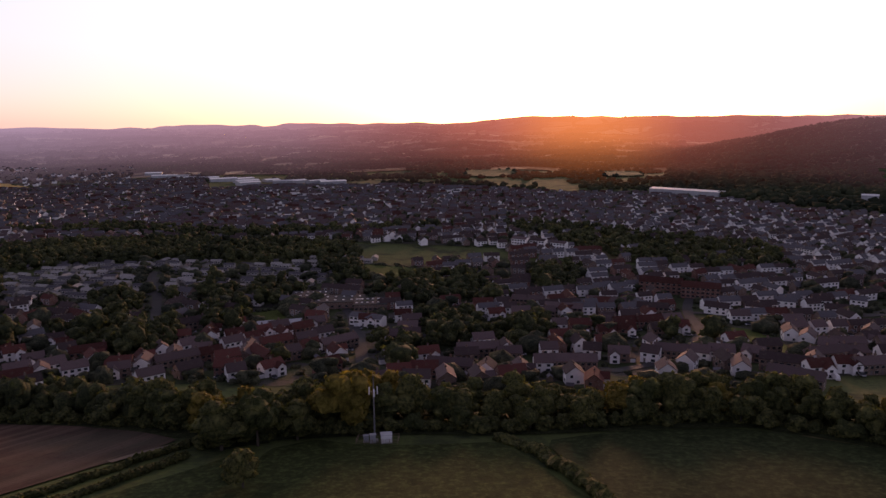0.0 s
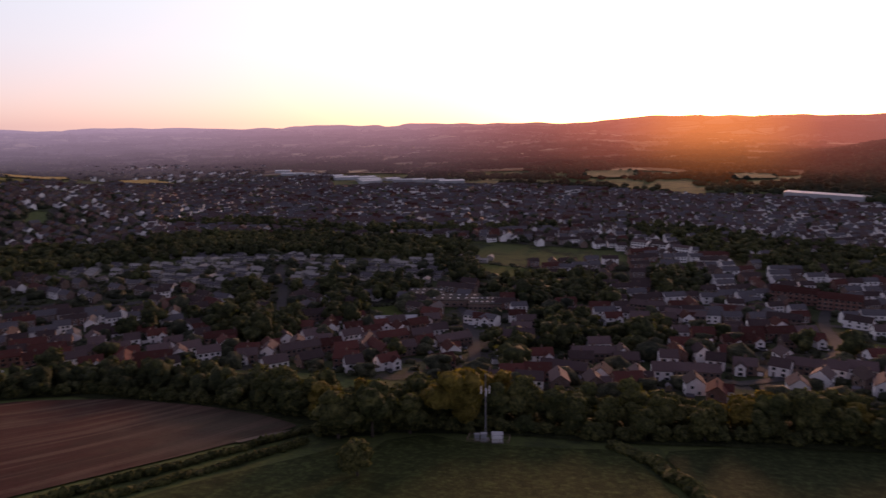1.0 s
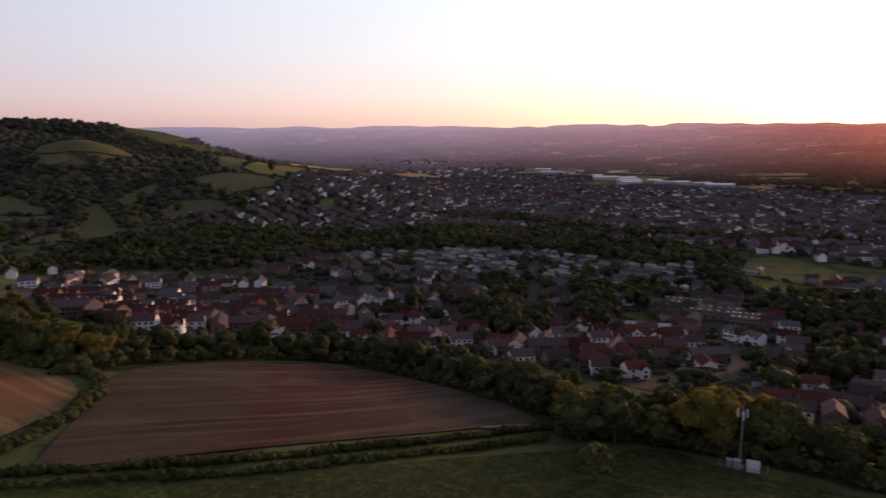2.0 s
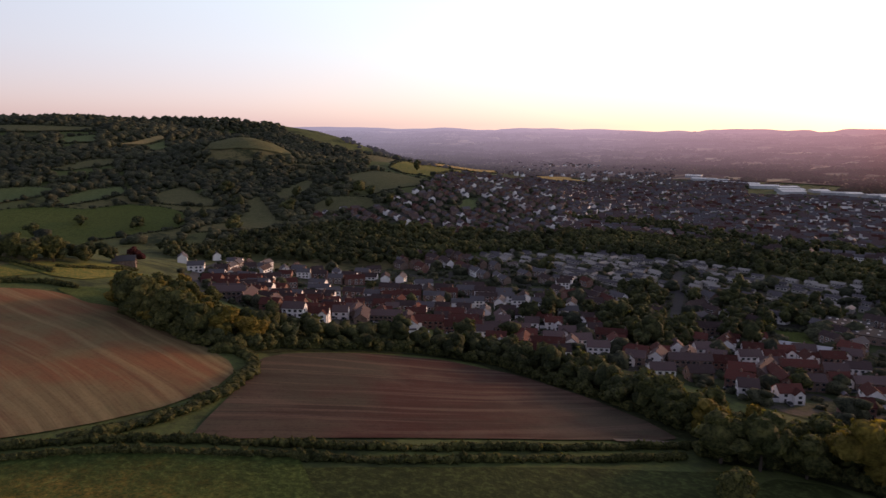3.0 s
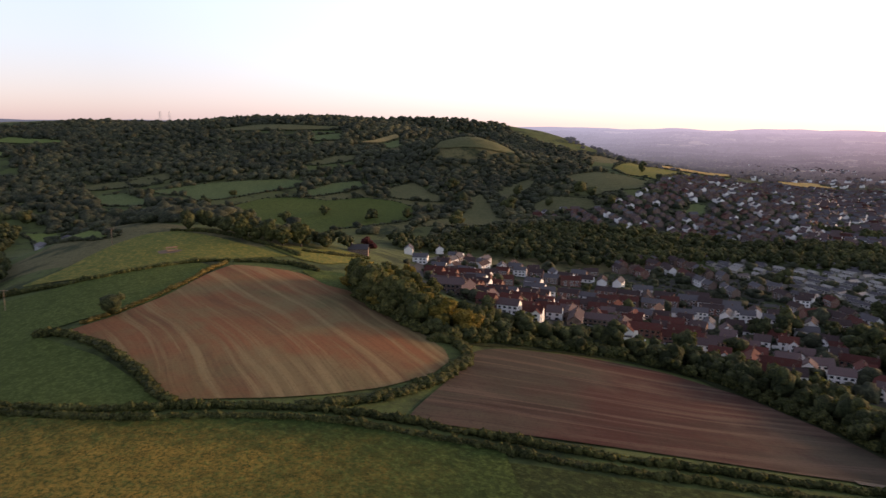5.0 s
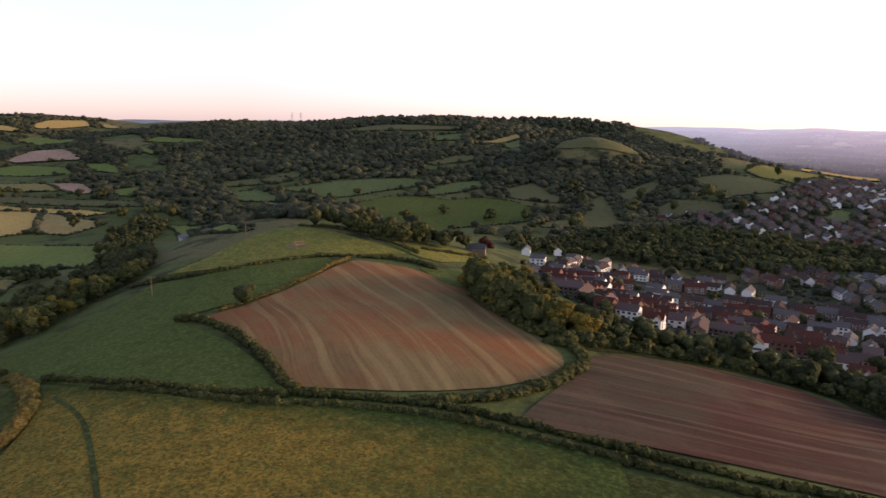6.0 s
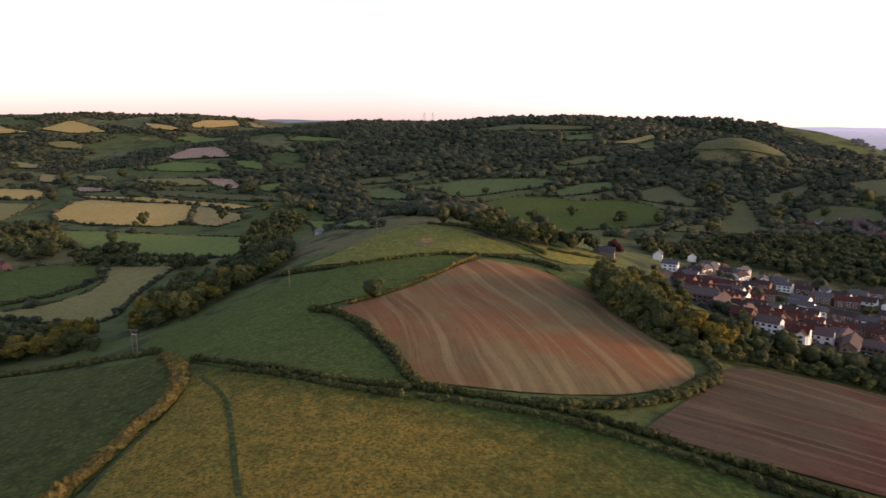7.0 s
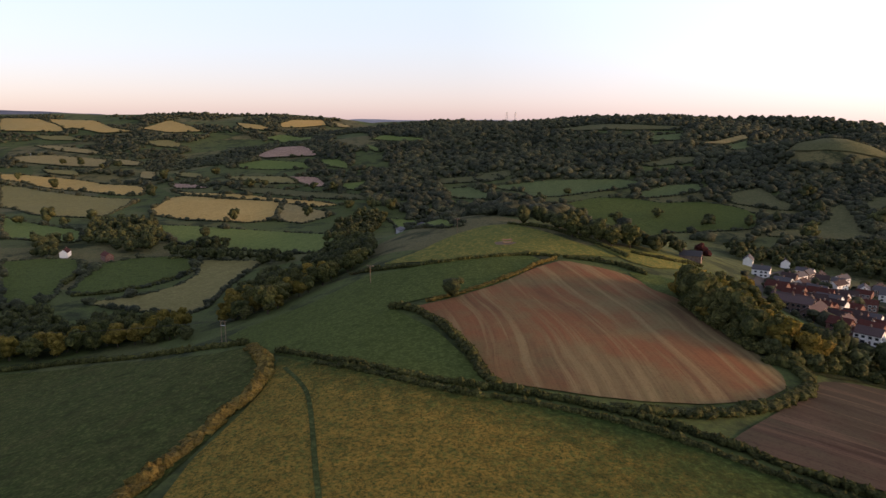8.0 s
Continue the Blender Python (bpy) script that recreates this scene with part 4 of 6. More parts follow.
HOUSES_WEST = [(-418, 302, 'fr'), (-478, 341, 'gw'), (-334, 253, 'fr'), (-380, 311, 'fw'), (-346, 309, 'fr'), (-307, 290, 'gw'), (-296, 308, 'fr'), (-287, 330, 'fr'), (-254, 296, 'fr'), (-396, 395, 'gw'), (-369, 393, 'fw'), (-334, 383, 'fr'), (-544, 287, 'gw'), (-582, 340, 'gw'), (-459, 252, 'fw'), (-623, 351, 'fb'), (-417, 250, 'fr'), (-391, 248, 'fr'), (-496, 320, 'fb'), (-443, 303, 'fr'), (-466, 365, 'fr'), (-444, 370, 'gw'), (-415, 362, 'fr'), (-438, 404, 'fb'), (-369, 260, 'fr'), (-351, 299, 'gw'), (-353, 342, 'fr'), (-422, 459, 'fw'), (-336, 414, 'fr'), (-307, 393, 'fr'), (-345, 457, 'gw')]

# ---- building helpers ----
def link_mesh(name, verts, faces, mat, parent=None, smooth_faces=False):
    me = bpy.data.meshes.new(name)
    me.from_pydata([tuple(v) for v in verts], [], [tuple(f) for f in faces])
    me.materials.append(mat)
    if smooth_faces:
        me.shade_smooth()
    ob = new(name, me)
    if parent:
        ob.parent = parent
    return ob


def part(name, bm, mat, parent=None, label=""):
    me = bpy.data.meshes.new(name)
    bm.to_mesh(me)
    bm.free()
    me.materials.append(mat)
    ob = new(name, me)
    if parent:
        ob.parent = parent
    return tagged(ob, label)


def box(bm, x0, x1, y0, y1, z0, z1):
    v = [bm.verts.new(p) for p in ((x0, y0, z0), (x1, y0, z0), (x1, y1, z0), (x0, y1, z0), (x0, y0, z1), (x1, y0, z1), (x1, y1, z1), (x0, y1, z1))]
    for f in ((3, 2, 1, 0), (4, 5, 6, 7), (0, 1, 5, 4), (1, 2, 6, 5), (2, 3, 7, 6), (3, 0, 4, 7)):
        bm.faces.new([v[i] for i in f])


def boxes(*sizes):
    bm = bmesh.new()
    for s in sizes:
        box(bm, *s)
    return bm


def rod(bm, a, b, ra, rb, n=8):
    a, b = Vector(a), Vector(b)
    q = (b - a).to_track_quat("Z", "Y")
    rings = []
    for p, r in ((a, ra), (b, rb)):
        rings.append([bm.verts.new(p + q @ Vector((r * math.cos(2 * math.pi * k / n), r * math.sin(2 * math.pi * k / n), 0))) for k in range(n)])
    for k in range(n):
        bm.faces.new((rings[0][k], rings[0][(k + 1) % n], rings[1][(k + 1) % n], rings[1][k]))
    bm.faces.new(rings[1])
    bm.faces.new(rings[0][::-1])


def height(x, y):
    return float(relief(x, y))


def inside(px, py, poly):
    px, py = np.asarray(px, float), np.asarray(py, float)
    hit = np.zeros(px.shape, bool)
    for (ax, ay), (bx, by) in zip(poly, poly[1:] + poly[:1]):
        if ay != by:
            cross = ((ay > py) != (by > py)) & (px < (bx - ax) * (py - ay) / (by - ay) + ax)
            hit ^= cross
    return hit


def edge_distance(px, py, line):
    """Distance of points from a polyline."""
    px, py = np.asarray(px, float), np.asarray(py, float)
    best = np.full(px.shape, 1e9)
    for (ax, ay), (bx, by) in zip(line, line[1:]):
        dx, dy = bx - ax, by - ay
        s = np.clip(((px - ax) * dx + (py - ay) * dy) / max(dx * dx + dy * dy, 1e-9), 0, 1)
        best = np.minimum(best, np.hypot(px - ax - s * dx, py - ay - s * dy))
    return best


def rounded(line, closed=False, times=2, cut=0.25):
    """Corner-cut polyline."""
    pts = [Vector(p) for p in line]
    for _ in range(times):
        out = []
        pairs = list(zip(pts, pts[1:] + pts[:1])) if closed else list(zip(pts, pts[1:]))
        for a, b in pairs:
            out += [a * (1 - cut) + b * cut, a * cut + b * (1 - cut)]
        pts = out if closed else [pts[0]] + out + [pts[-1]]
    return [(p.x, p.y) for p in pts]


def walk_line(line, step):
    """Points and headings each step metres along a polyline."""
    out, left = [], 0.0
    for (ax, ay), (bx, by) in zip(line, line[1:]):
        length = math.hypot(bx - ax, by - ay)
        d = left
        while d < length:
            out.append((ax + (bx - ax) * d / length, ay + (by - ay) * d / length, math.atan2(by - ay, bx - ax)))
            d += step
        left = d - length
    return out


def drape(name, poly, mat, lift, label, category, step):
    """A field: its outline cut into cells that follow the land."""
    bm = bmesh.new()
    bm.faces.new([bm.verts.new((x, y, 0)) for x, y in rounded(poly, True, 1, 0.12)])
    bmesh.ops.triangulate(bm, faces=bm.faces[:])
    xs, ys = [p[0] for p in poly], [p[1] for p in poly]
    for axis, lo, hi in ((0, min(xs), max(xs)), (1, min(ys), max(ys))):
        k = lo + step
        while k < hi:
            co, no = [0, 0, 0], [0, 0, 0]
            co[axis], no[axis] = k, 1
            bmesh.ops.bisect_plane(bm, geom=bm.verts[:] + bm.edges[:] + bm.faces[:], plane_co=co, plane_no=no)
            k += step
    zs = relief([v.co.x for v in bm.verts], [v.co.y for v in bm.verts])
    for v, z in zip(bm.verts, zs):
        v.co.z = z + lift
    for f in bm.faces:
        f.smooth = True
        if f.normal.z < 0:
            f.normal_flip()
    bmesh.ops.recalc_face_normals(bm, faces=bm.faces[:])
    ob = part(name, bm, mat)
    if sum(p.normal.z for p in ob.data.polygons) < 0:
        ob.data.flip_normals()
    return tagged(ob, label, category, kind="structure")


def ribbon(name, line, width, mat, lift, label, category, step=6.0):
    """A road or a track that follows the land."""
    pts = walk_line(rounded(line), step)
    verts, faces = [], []
    for x, y, a in pts:
        for s in (-0.5, -0.17, 0.17, 0.5):
            px, py = x - math.sin(a) * width * s, y + math.cos(a) * width * s
            verts.append((px, py, height(px, py) + lift))
    for k in range(len(pts) - 1):
        for j in range(3):
            a = 4 * k + j
            faces.append((a + 1, a, a + 4, a + 5))
    return tagged(link_mesh(name, verts, faces, mat, smooth_faces=True), label, category, kind="structure")


# ---- the ground: one sheet out to the far hills ----
def graded(limit):
    out, step = [0.0], 10.0
    while out[-1] < limit:
        out.append(out[-1] + step)
        if out[-1] > 620:
            step = min(step * 1.08, 75)
    return np.array([-v for v in out[:0:-1]] + out)


def ground_sheet():
    gx = graded(4990)
    X, Y = np.meshgrid(gx, gx)
    Z = relief(X, Y)
    n = len(gx)
    verts = np.stack([X, Y, Z], -1).reshape(-1, 3)
    i = np.arange(n * n).reshape(n, n)
    faces = np.stack([i[:-1, :-1], i[:-1, 1:], i[1:, 1:], i[1:, :-1]], -1).reshape(-1, 4)
    me = bpy.data.meshes.new("ground")
    me.from_pydata(verts.tolist(), [], faces.tolist())
    me.materials.append(LAND)
    me.shade_smooth()
    tagged(new("ground", me), "rolling open country of dull grass and scrub", "ground", kind="structure")


ground_sheet()


def far_folds(x, y, r):
    """Low rises of the far plain, seen one behind another."""
    return smooth((r - 2000) / 900) * (10 + 4 * waves(x, y, 240, 3.0) + 5 * waves(x, y, 640, 1.2))


def far_hills():
    """The farthest hills and plain, with evening haze painted in as glow: a backdrop that follows the land."""
    bearings = np.radians(np.arange(-62, 142, 0.5))
    B, U = np.meshgrid(bearings, np.linspace(0, 1, 60))
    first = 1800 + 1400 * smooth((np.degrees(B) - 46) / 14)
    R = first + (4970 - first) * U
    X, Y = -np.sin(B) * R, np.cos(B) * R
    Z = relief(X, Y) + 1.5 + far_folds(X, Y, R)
    n, m = B.shape
    i = np.arange(n * m).reshape(n, m)
    faces = np.stack([i[:-1, :-1], i[1:, :-1], i[1:, 1:], i[:-1, 1:]], -1).reshape(-1, 4)
    verts, faces = np.stack([X, Y, Z], -1).reshape(-1, 3).tolist(), faces.tolist()
    sheet = len(faces)
    # far hedges and copses on that plain: low dark tufts in crooked lines, haze painted as glow
    rng = np.random.default_rng(19)
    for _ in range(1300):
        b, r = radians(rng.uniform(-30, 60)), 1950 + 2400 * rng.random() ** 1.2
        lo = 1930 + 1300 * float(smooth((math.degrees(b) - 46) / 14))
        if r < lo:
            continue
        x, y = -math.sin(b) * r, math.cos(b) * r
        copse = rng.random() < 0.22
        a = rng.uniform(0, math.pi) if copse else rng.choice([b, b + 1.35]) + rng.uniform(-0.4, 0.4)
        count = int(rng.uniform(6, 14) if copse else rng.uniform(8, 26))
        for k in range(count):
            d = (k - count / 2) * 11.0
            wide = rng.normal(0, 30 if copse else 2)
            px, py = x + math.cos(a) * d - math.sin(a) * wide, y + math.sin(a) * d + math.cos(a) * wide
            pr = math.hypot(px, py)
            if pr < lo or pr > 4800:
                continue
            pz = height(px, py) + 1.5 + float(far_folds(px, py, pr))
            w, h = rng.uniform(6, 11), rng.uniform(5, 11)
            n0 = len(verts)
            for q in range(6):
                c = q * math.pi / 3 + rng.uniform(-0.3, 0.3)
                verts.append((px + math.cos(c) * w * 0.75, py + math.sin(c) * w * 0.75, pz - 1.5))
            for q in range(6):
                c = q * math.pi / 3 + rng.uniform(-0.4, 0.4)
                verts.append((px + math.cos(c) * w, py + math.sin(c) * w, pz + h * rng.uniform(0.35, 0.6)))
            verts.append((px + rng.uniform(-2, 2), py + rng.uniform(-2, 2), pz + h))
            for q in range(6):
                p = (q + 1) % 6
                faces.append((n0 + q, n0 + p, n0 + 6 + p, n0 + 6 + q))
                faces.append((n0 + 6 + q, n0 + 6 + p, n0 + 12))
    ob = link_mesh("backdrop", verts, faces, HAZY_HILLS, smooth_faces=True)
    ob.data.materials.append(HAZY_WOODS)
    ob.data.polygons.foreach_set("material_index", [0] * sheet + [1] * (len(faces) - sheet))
    tagged(ob, "far hills with sunset haze painted in as glow", "backdrop", kind="structure")


far_hills()

def far_of(poly):
    return min(math.hypot(x, y) for x, y in poly)


for order, (key, (look_key, poly)) in enumerate(FIELD_PLAN.items()):
    near = far_of(poly)
    # green fields beyond 600 m take the haze-paled copy
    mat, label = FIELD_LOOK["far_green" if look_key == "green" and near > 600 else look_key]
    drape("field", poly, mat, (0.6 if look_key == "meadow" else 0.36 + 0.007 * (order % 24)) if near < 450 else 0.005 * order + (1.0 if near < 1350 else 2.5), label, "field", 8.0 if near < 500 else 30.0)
for key, poly in TOWN_PLAN.items():
    drape("garden_ground", poly, GARDENS, {"town_near": 0.2, "town_northwest": 0.3, "town_mid": 0.6, "town_far": 0.8}.get(key, 1.0), "gardens, drives and yards between houses", "ground", 12.0)
# sheets under the belts; the trees' shade is put into their dark colour
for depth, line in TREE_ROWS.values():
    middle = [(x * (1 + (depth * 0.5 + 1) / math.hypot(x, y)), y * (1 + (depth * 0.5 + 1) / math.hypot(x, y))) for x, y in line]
    ribbon("undergrowth", middle, depth + 9, UNDERGROWTH, 0.3, "undergrowth below the trees, their shade put into its dark colour", "undergrowth", 5.0)

# ---- trees and hedges ----
def ico(sub):
    bm = bmesh.new()
    bmesh.ops.create_icosphere(bm, subdivisions=sub, radius=1)
    v = np.array([p.co[:] for p in bm.verts])
    f = np.array([[q.index for q in p.verts] for p in bm.faces])
    bm.free()
    return v, f


ICO_SMALL, ICO_FINE = ico(1), ico(2)


def lump(rng, shape, centre, size, rough=0.22):
    """One uneven clump of leaves."""
    v, f = shape
    k = rng.normal(0, 1, (3, 3)) * 1.6
    wobble = 1 + rough * np.sin(v @ k + rng.uniform(0, 6, 3)).sum(1) / 1.7 + rng.uniform(-0.2, 0.2, len(v))
    return v * wobble[:, None] * np.asarray(size) + np.asarray(centre), f


def leaf_cards(rng, points, outward, size):
    """Sprays of leaves that stand out of the clumps."""
    n = len(points)
    a = rng.normal(0, 1, (n, 3))
    a -= 0.5 * outward * (a * outward).sum(1)[:, None]
    a /= np.linalg.norm(a, axis=1)[:, None]
    b = np.cross(a, outward + rng.normal(0, 0.5, (n, 3)))
    b /= np.linalg.norm(b, axis=1)[:, None] + 1e-6
    s = size * rng.uniform(0.6, 1.5, (n, 1))
    quads = np.stack([points - a * s, points - b * s * 0.6, points + a * s * 1.2, points + b * s * 0.6], 1)
    faces = np.arange(4 * n).reshape(n, 4)
    return quads.reshape(-1, 3), faces


def gather(chunks):
    verts, faces, base = [], [], 0
    for v, f in chunks:
        verts.append(v)
        faces += (f + base).tolist()
        base += len(v)
    return np.concatenate(verts).tolist(), faces


def crown_chunks(rng, width, tall, low, blobs, cards, fine=False, tilt=0.0, leaf_size=0.042):
    """A crown of clumps round the limbs, with gaps and an uneven outline."""
    chunks, pts, outs = [], [], []
    mid = low + (tall - low) * 0.5
    half = (tall - low) * 0.5
    for k in range(blobs):
        u = rng.uniform(-0.75, 0.95)
        a = rng.uniform(0, 2 * math.pi)
        reach = math.sqrt(max(0.05, 1 - u * u)) * rng.uniform(0.35, 0.8)
        c = np.array([math.cos(a) * reach * width / 2 + tilt * u, math.sin(a) * reach * width / 2, mid + u * half * 0.72])
        s = width * rng.uniform(0.17, 0.27)
        v, f = lump(rng, ICO_FINE if fine else ICO_SMALL, c, (s, s, s * rng.uniform(0.7, 0.95)))
        chunks.append((v * 1.0, f))
        per = max(1, cards // blobs)
        pick = rng.integers(0, len(v), per)
        pts.append(v[pick])
        o = v[pick] - c
        outs.append(o / (np.linalg.norm(o, axis=1)[:, None] + 1e-6))
    v, f = lump(rng, ICO_SMALL, (0, 0, mid), (width * 0.33, width * 0.33, half * 0.75))
    chunks.append((v, f))
    if cards:
        chunks.append(leaf_cards(rng, np.concatenate(pts), np.concatenate(outs), width * leaf_size + 0.1))
    return chunks


def make_tree(name, seed, width, tall, leaf, blobs, cards, label, category="tree", trunk_share=0.22):
    rng = np.random.default_rng(seed)
    bm = bmesh.new()
    fork = tall * (trunk_share + 0.12)
    r = 0.028 * tall
    rod(bm, (0, 0, -1.2), (0, 0, fork), r * 1.3, r * 0.8, 7)
    for k in range(4):
        a = 2 * math.pi * k / 4 + rng.uniform(-0.4, 0.4)
        rod(bm, (0, 0, fork * 0.9), (math.cos(a) * width * 0.28, math.sin(a) * width * 0.28, tall * rng.uniform(0.55, 0.75)), r * 0.6, r * 0.2, 5)
    root = new(name)
    part("trunk", bm, BARK, root)
    v, f = gather(crown_chunks(rng, width, tall, tall * trunk_share * 0.35, blobs, cards, True))
    link_mesh("crown", v, f, leaf, root)
    return tagged(root, label, category)


def record(root):
    """Keep a built thing as a pattern: names, meshes and places of its parts."""
    obs = [root, *root.children_recursive]
    rows = [(o.name.split(".")[0], o.data, obs.index(o.parent) if o.parent else -1, o.matrix_basis.copy(), o.get("label", "")) for o in obs]
    tags = (root.get("label", ""), root.get("category", ""), root.get("group", ""))
    for o in reversed(obs):
        bpy.data.objects.remove(o)
    return rows, tags


def place(pattern, m, scale=(1, 1, 1)):
    """One more thing of a pattern, on the same meshes."""
    rows, tags = pattern
    made = []
    for name, data, up, local, label in rows:
        ob = new(name, data)
        if up >= 0:
            ob.parent = made[up]
            ob.matrix_basis = local
            if label:
                ob["label"] = label
        made.append(ob)
    made[0].matrix_basis = m @ Matrix.Diagonal((*scale, 1))
    return tagged(made[0], *tags)


def stand(pattern, x, y, size, turn, stretch=1.0):
    return place(pattern, pose(x, y, height(x, y), 0, 0, turn), (size, size, size * stretch))


NEAR_TREES = [record(make_tree("tree", 10 + k, 9.5, 11.0, LEAF, 11, 860, "broadleaf tree with a dense dark green crown")) for k in range(6)]
YELLOW_TREES = [record(make_tree("tree", 30 + k, 9.5, 11.5, LEAF_YELLOW, 11, 860, "broadleaf tree with evening sun painted yellow into its foliage")) for k in range(3)]
COPPER_TREE = record(make_tree("tree", 40, 9.5, 11.0, LEAF_COPPER, 12, 300, "copper beech with a dark red crown beside the lane"))
SHRUBS = [record(make_tree("shrub", 60 + k, 6.0, 4.5, LEAF, 8, 150, "bushy green shrub at the field edge", "shrub", 0.1)) for k in range(3)]

PLANTED = []


SITES = []      # x, y, size, yellow: trees of the zones and rows, sorted by distance later


def plant_row(line, depth, key):
    """A belt of trees along a line, depth metres deep on its far side."""
    rng = np.random.default_rng(len(line) * 7 + int(depth))
    lanes = max(1, int(depth / 8))
    for lane in range(lanes):
        for x, y, a in walk_line(rounded(line), 8.5 if lane else 3.6):
            r = math.hypot(x, y)
            off = 2.0 + lane * depth / lanes + rng.uniform(-2, 2)
            px, py = x + x / r * off + rng.uniform(-1.5, 1.5), y + y / r * off + rng.uniform(-1.5, 1.5)
            if lane == 0 and rng.random() < 0.75:
                stand(SHRUBS[rng.integers(3)], px, py, rng.uniform(0.7, 1.3), rng.uniform(0, 360))
                continue
            SITES.append((px, py, rng.uniform(0.85, 1.45) * (0.75 if lane == 0 else 1.0), rng.random() < 0.16))


for key, (depth, line) in TREE_ROWS.items():
    plant_row(line, depth, key)

# single trees: place, size, whether in the sun-yellowed leaf colour
for x, y, size, yellow in ((-34, 219, 1.95, True), (-30, 240, 1.9, True), (-20, 308, 1.8, False), (-68, 201, 1.6, False), (-52, 168, 0.9, False), (-58, 205, 1.45, False), (-47, 211, 1.35, False),
                           (-300, 25, 1.15, False), (-350, -104, 0.95, True), (-792, 365, 1.5, False), (-840, 324, 1.2, False), (-708, 437, 1.9, False),
                           (-878, -198, 1.2, False), (-700, -240, 1.5, True), (-694, -182, 1.5, True), (-1162, -230, 1.7, False), (-1318, -609, 1.5, False), (-948, -447, 1.4, False),
                           (-1365, -431, 1.8, False), (-1160, -390, 1.7, False), (-676, -329, 1.3, False)):
    SITES.append((x, y, size, yellow))
for x, y, size in HEDGEROW_TREES + HILLSIDE_TREES + TOWN_TREES_WEST + TOWN_TREES_EAST:
    SITES.append((x, y, size, False))
stand(COPPER_TREE, -444, 203, 1.05, 40)
PLANTED.append((-444, 203))


def make_hedge(line, tall, wide, leaf, label, seed):
    """A hedge of bushes, grown together; each stretch is a part."""
    rng = np.random.default_rng(seed)
    root = new("hedge")
    pts_all = walk_line(rounded(line), 0.75)
    root.location = (pts_all[0][0], pts_all[0][1], height(pts_all[0][0], pts_all[0][1]))
    origin = np.array(root.location)
    for start in range(0, len(pts_all), 24):
        chunks, pts, outs = [], [], []
        for x, y, a in pts_all[start:start + 24]:
            off = rng.uniform(-0.3, 0.3) * wide
            px, py = x - math.sin(a) * off, y + math.cos(a) * off
            h = tall * (0.9 + 0.15 * math.sin(x * 0.21) + 0.12 * math.sin(y * 0.37)) * rng.uniform(0.75, 1.2)
            c = np.array((px, py, height(px, py) + h * 0.45)) - origin
            v, f = lump(rng, ICO_SMALL, c, (wide * 0.5 * rng.uniform(0.8, 1.2), wide * 0.5 * rng.uniform(0.8, 1.2), h * 0.58), 0.2)
            chunks.append((v, f))
            pick = rng.integers(0, len(v), 16)
            pts.append(v[pick])
            o = v[pick] - c
            outs.append(o / np.linalg.norm(o, axis=1)[:, None])
        chunks.append(leaf_cards(rng, np.concatenate(pts), np.concatenate(outs), 0.28))
        v, f = gather(chunks)
        link_mesh("bushes", v, f, leaf, root)
    return tagged(root, label, "hedge", "field hedges")


HEDGE_SIZE = {"h_warm": (2.8, 4.6), "h_f1_up": (1.4, 2.6), "h_lane_n": (2.2, 2.6), "h_lane_s": (2.0, 2.6), "h_loop": (2.8, 4.2), "h_pasture": (2.6, 3.4), "h_mid_mast": (2.8, 4.0)}
for seed, (key, line) in enumerate(HEDGE_PLAN.items()):
    # two hedges have the low sun painted into their leaf colour
    warm = key in ("h_warm", "h_f1_up")
    tall, wide = HEDGE_SIZE.get(key, (2.6, 3.6) if far_of(line) > 420 else (2.3, 3.0))
    make_hedge(line, tall, wide, HEDGE_WARM if warm else HEDGE_LEAF,
               "field hedge with the low sun's gold painted into its leaves" if warm else "thick green field hedge, unevenly clipped", seed)


# ---- woods, farther off ----
ALL_FIELDS = [poly for _, poly in FIELD_PLAN.values()]


def free_of_fields(x, y, margin=0.0):
    ok = np.ones(x.shape, bool)
    for poly in ALL_FIELDS:
        ok &= ~inside(x, y, poly)
        if margin:
            ok &= edge_distance(x, y, poly + poly[:1]) > margin
    return ok


def scatter(poly, spacing, seed, share=1.0, margin=0.0, clear_view=""):
    rng = np.random.default_rng(seed)
    xs, ys = [p[0] for p in poly], [p[1] for p in poly]
    X, Y = np.meshgrid(np.arange(min(xs), max(xs), spacing), np.arange(min(ys), max(ys), spacing))
    X = X.ravel() + rng.uniform(-0.45, 0.45, X.size) * spacing
    Y = Y.ravel() + rng.uniform(-0.45, 0.45, Y.size) * spacing
    keep = inside(X, Y, poly) & (rng.random(X.size) < share)
    X, Y = X[keep], Y[keep]
    keep = free_of_fields(X, Y, margin)
    if clear_view:      # low ground below the fields stays open
        R = np.hypot(X, Y)
        for k in ((14,) if clear_view == "hill_b" else (14, 28, 40)):
            keep &= free_of_fields(X * (1 + k / R), Y * (1 + k / R))
    return X[keep], Y[keep], rng


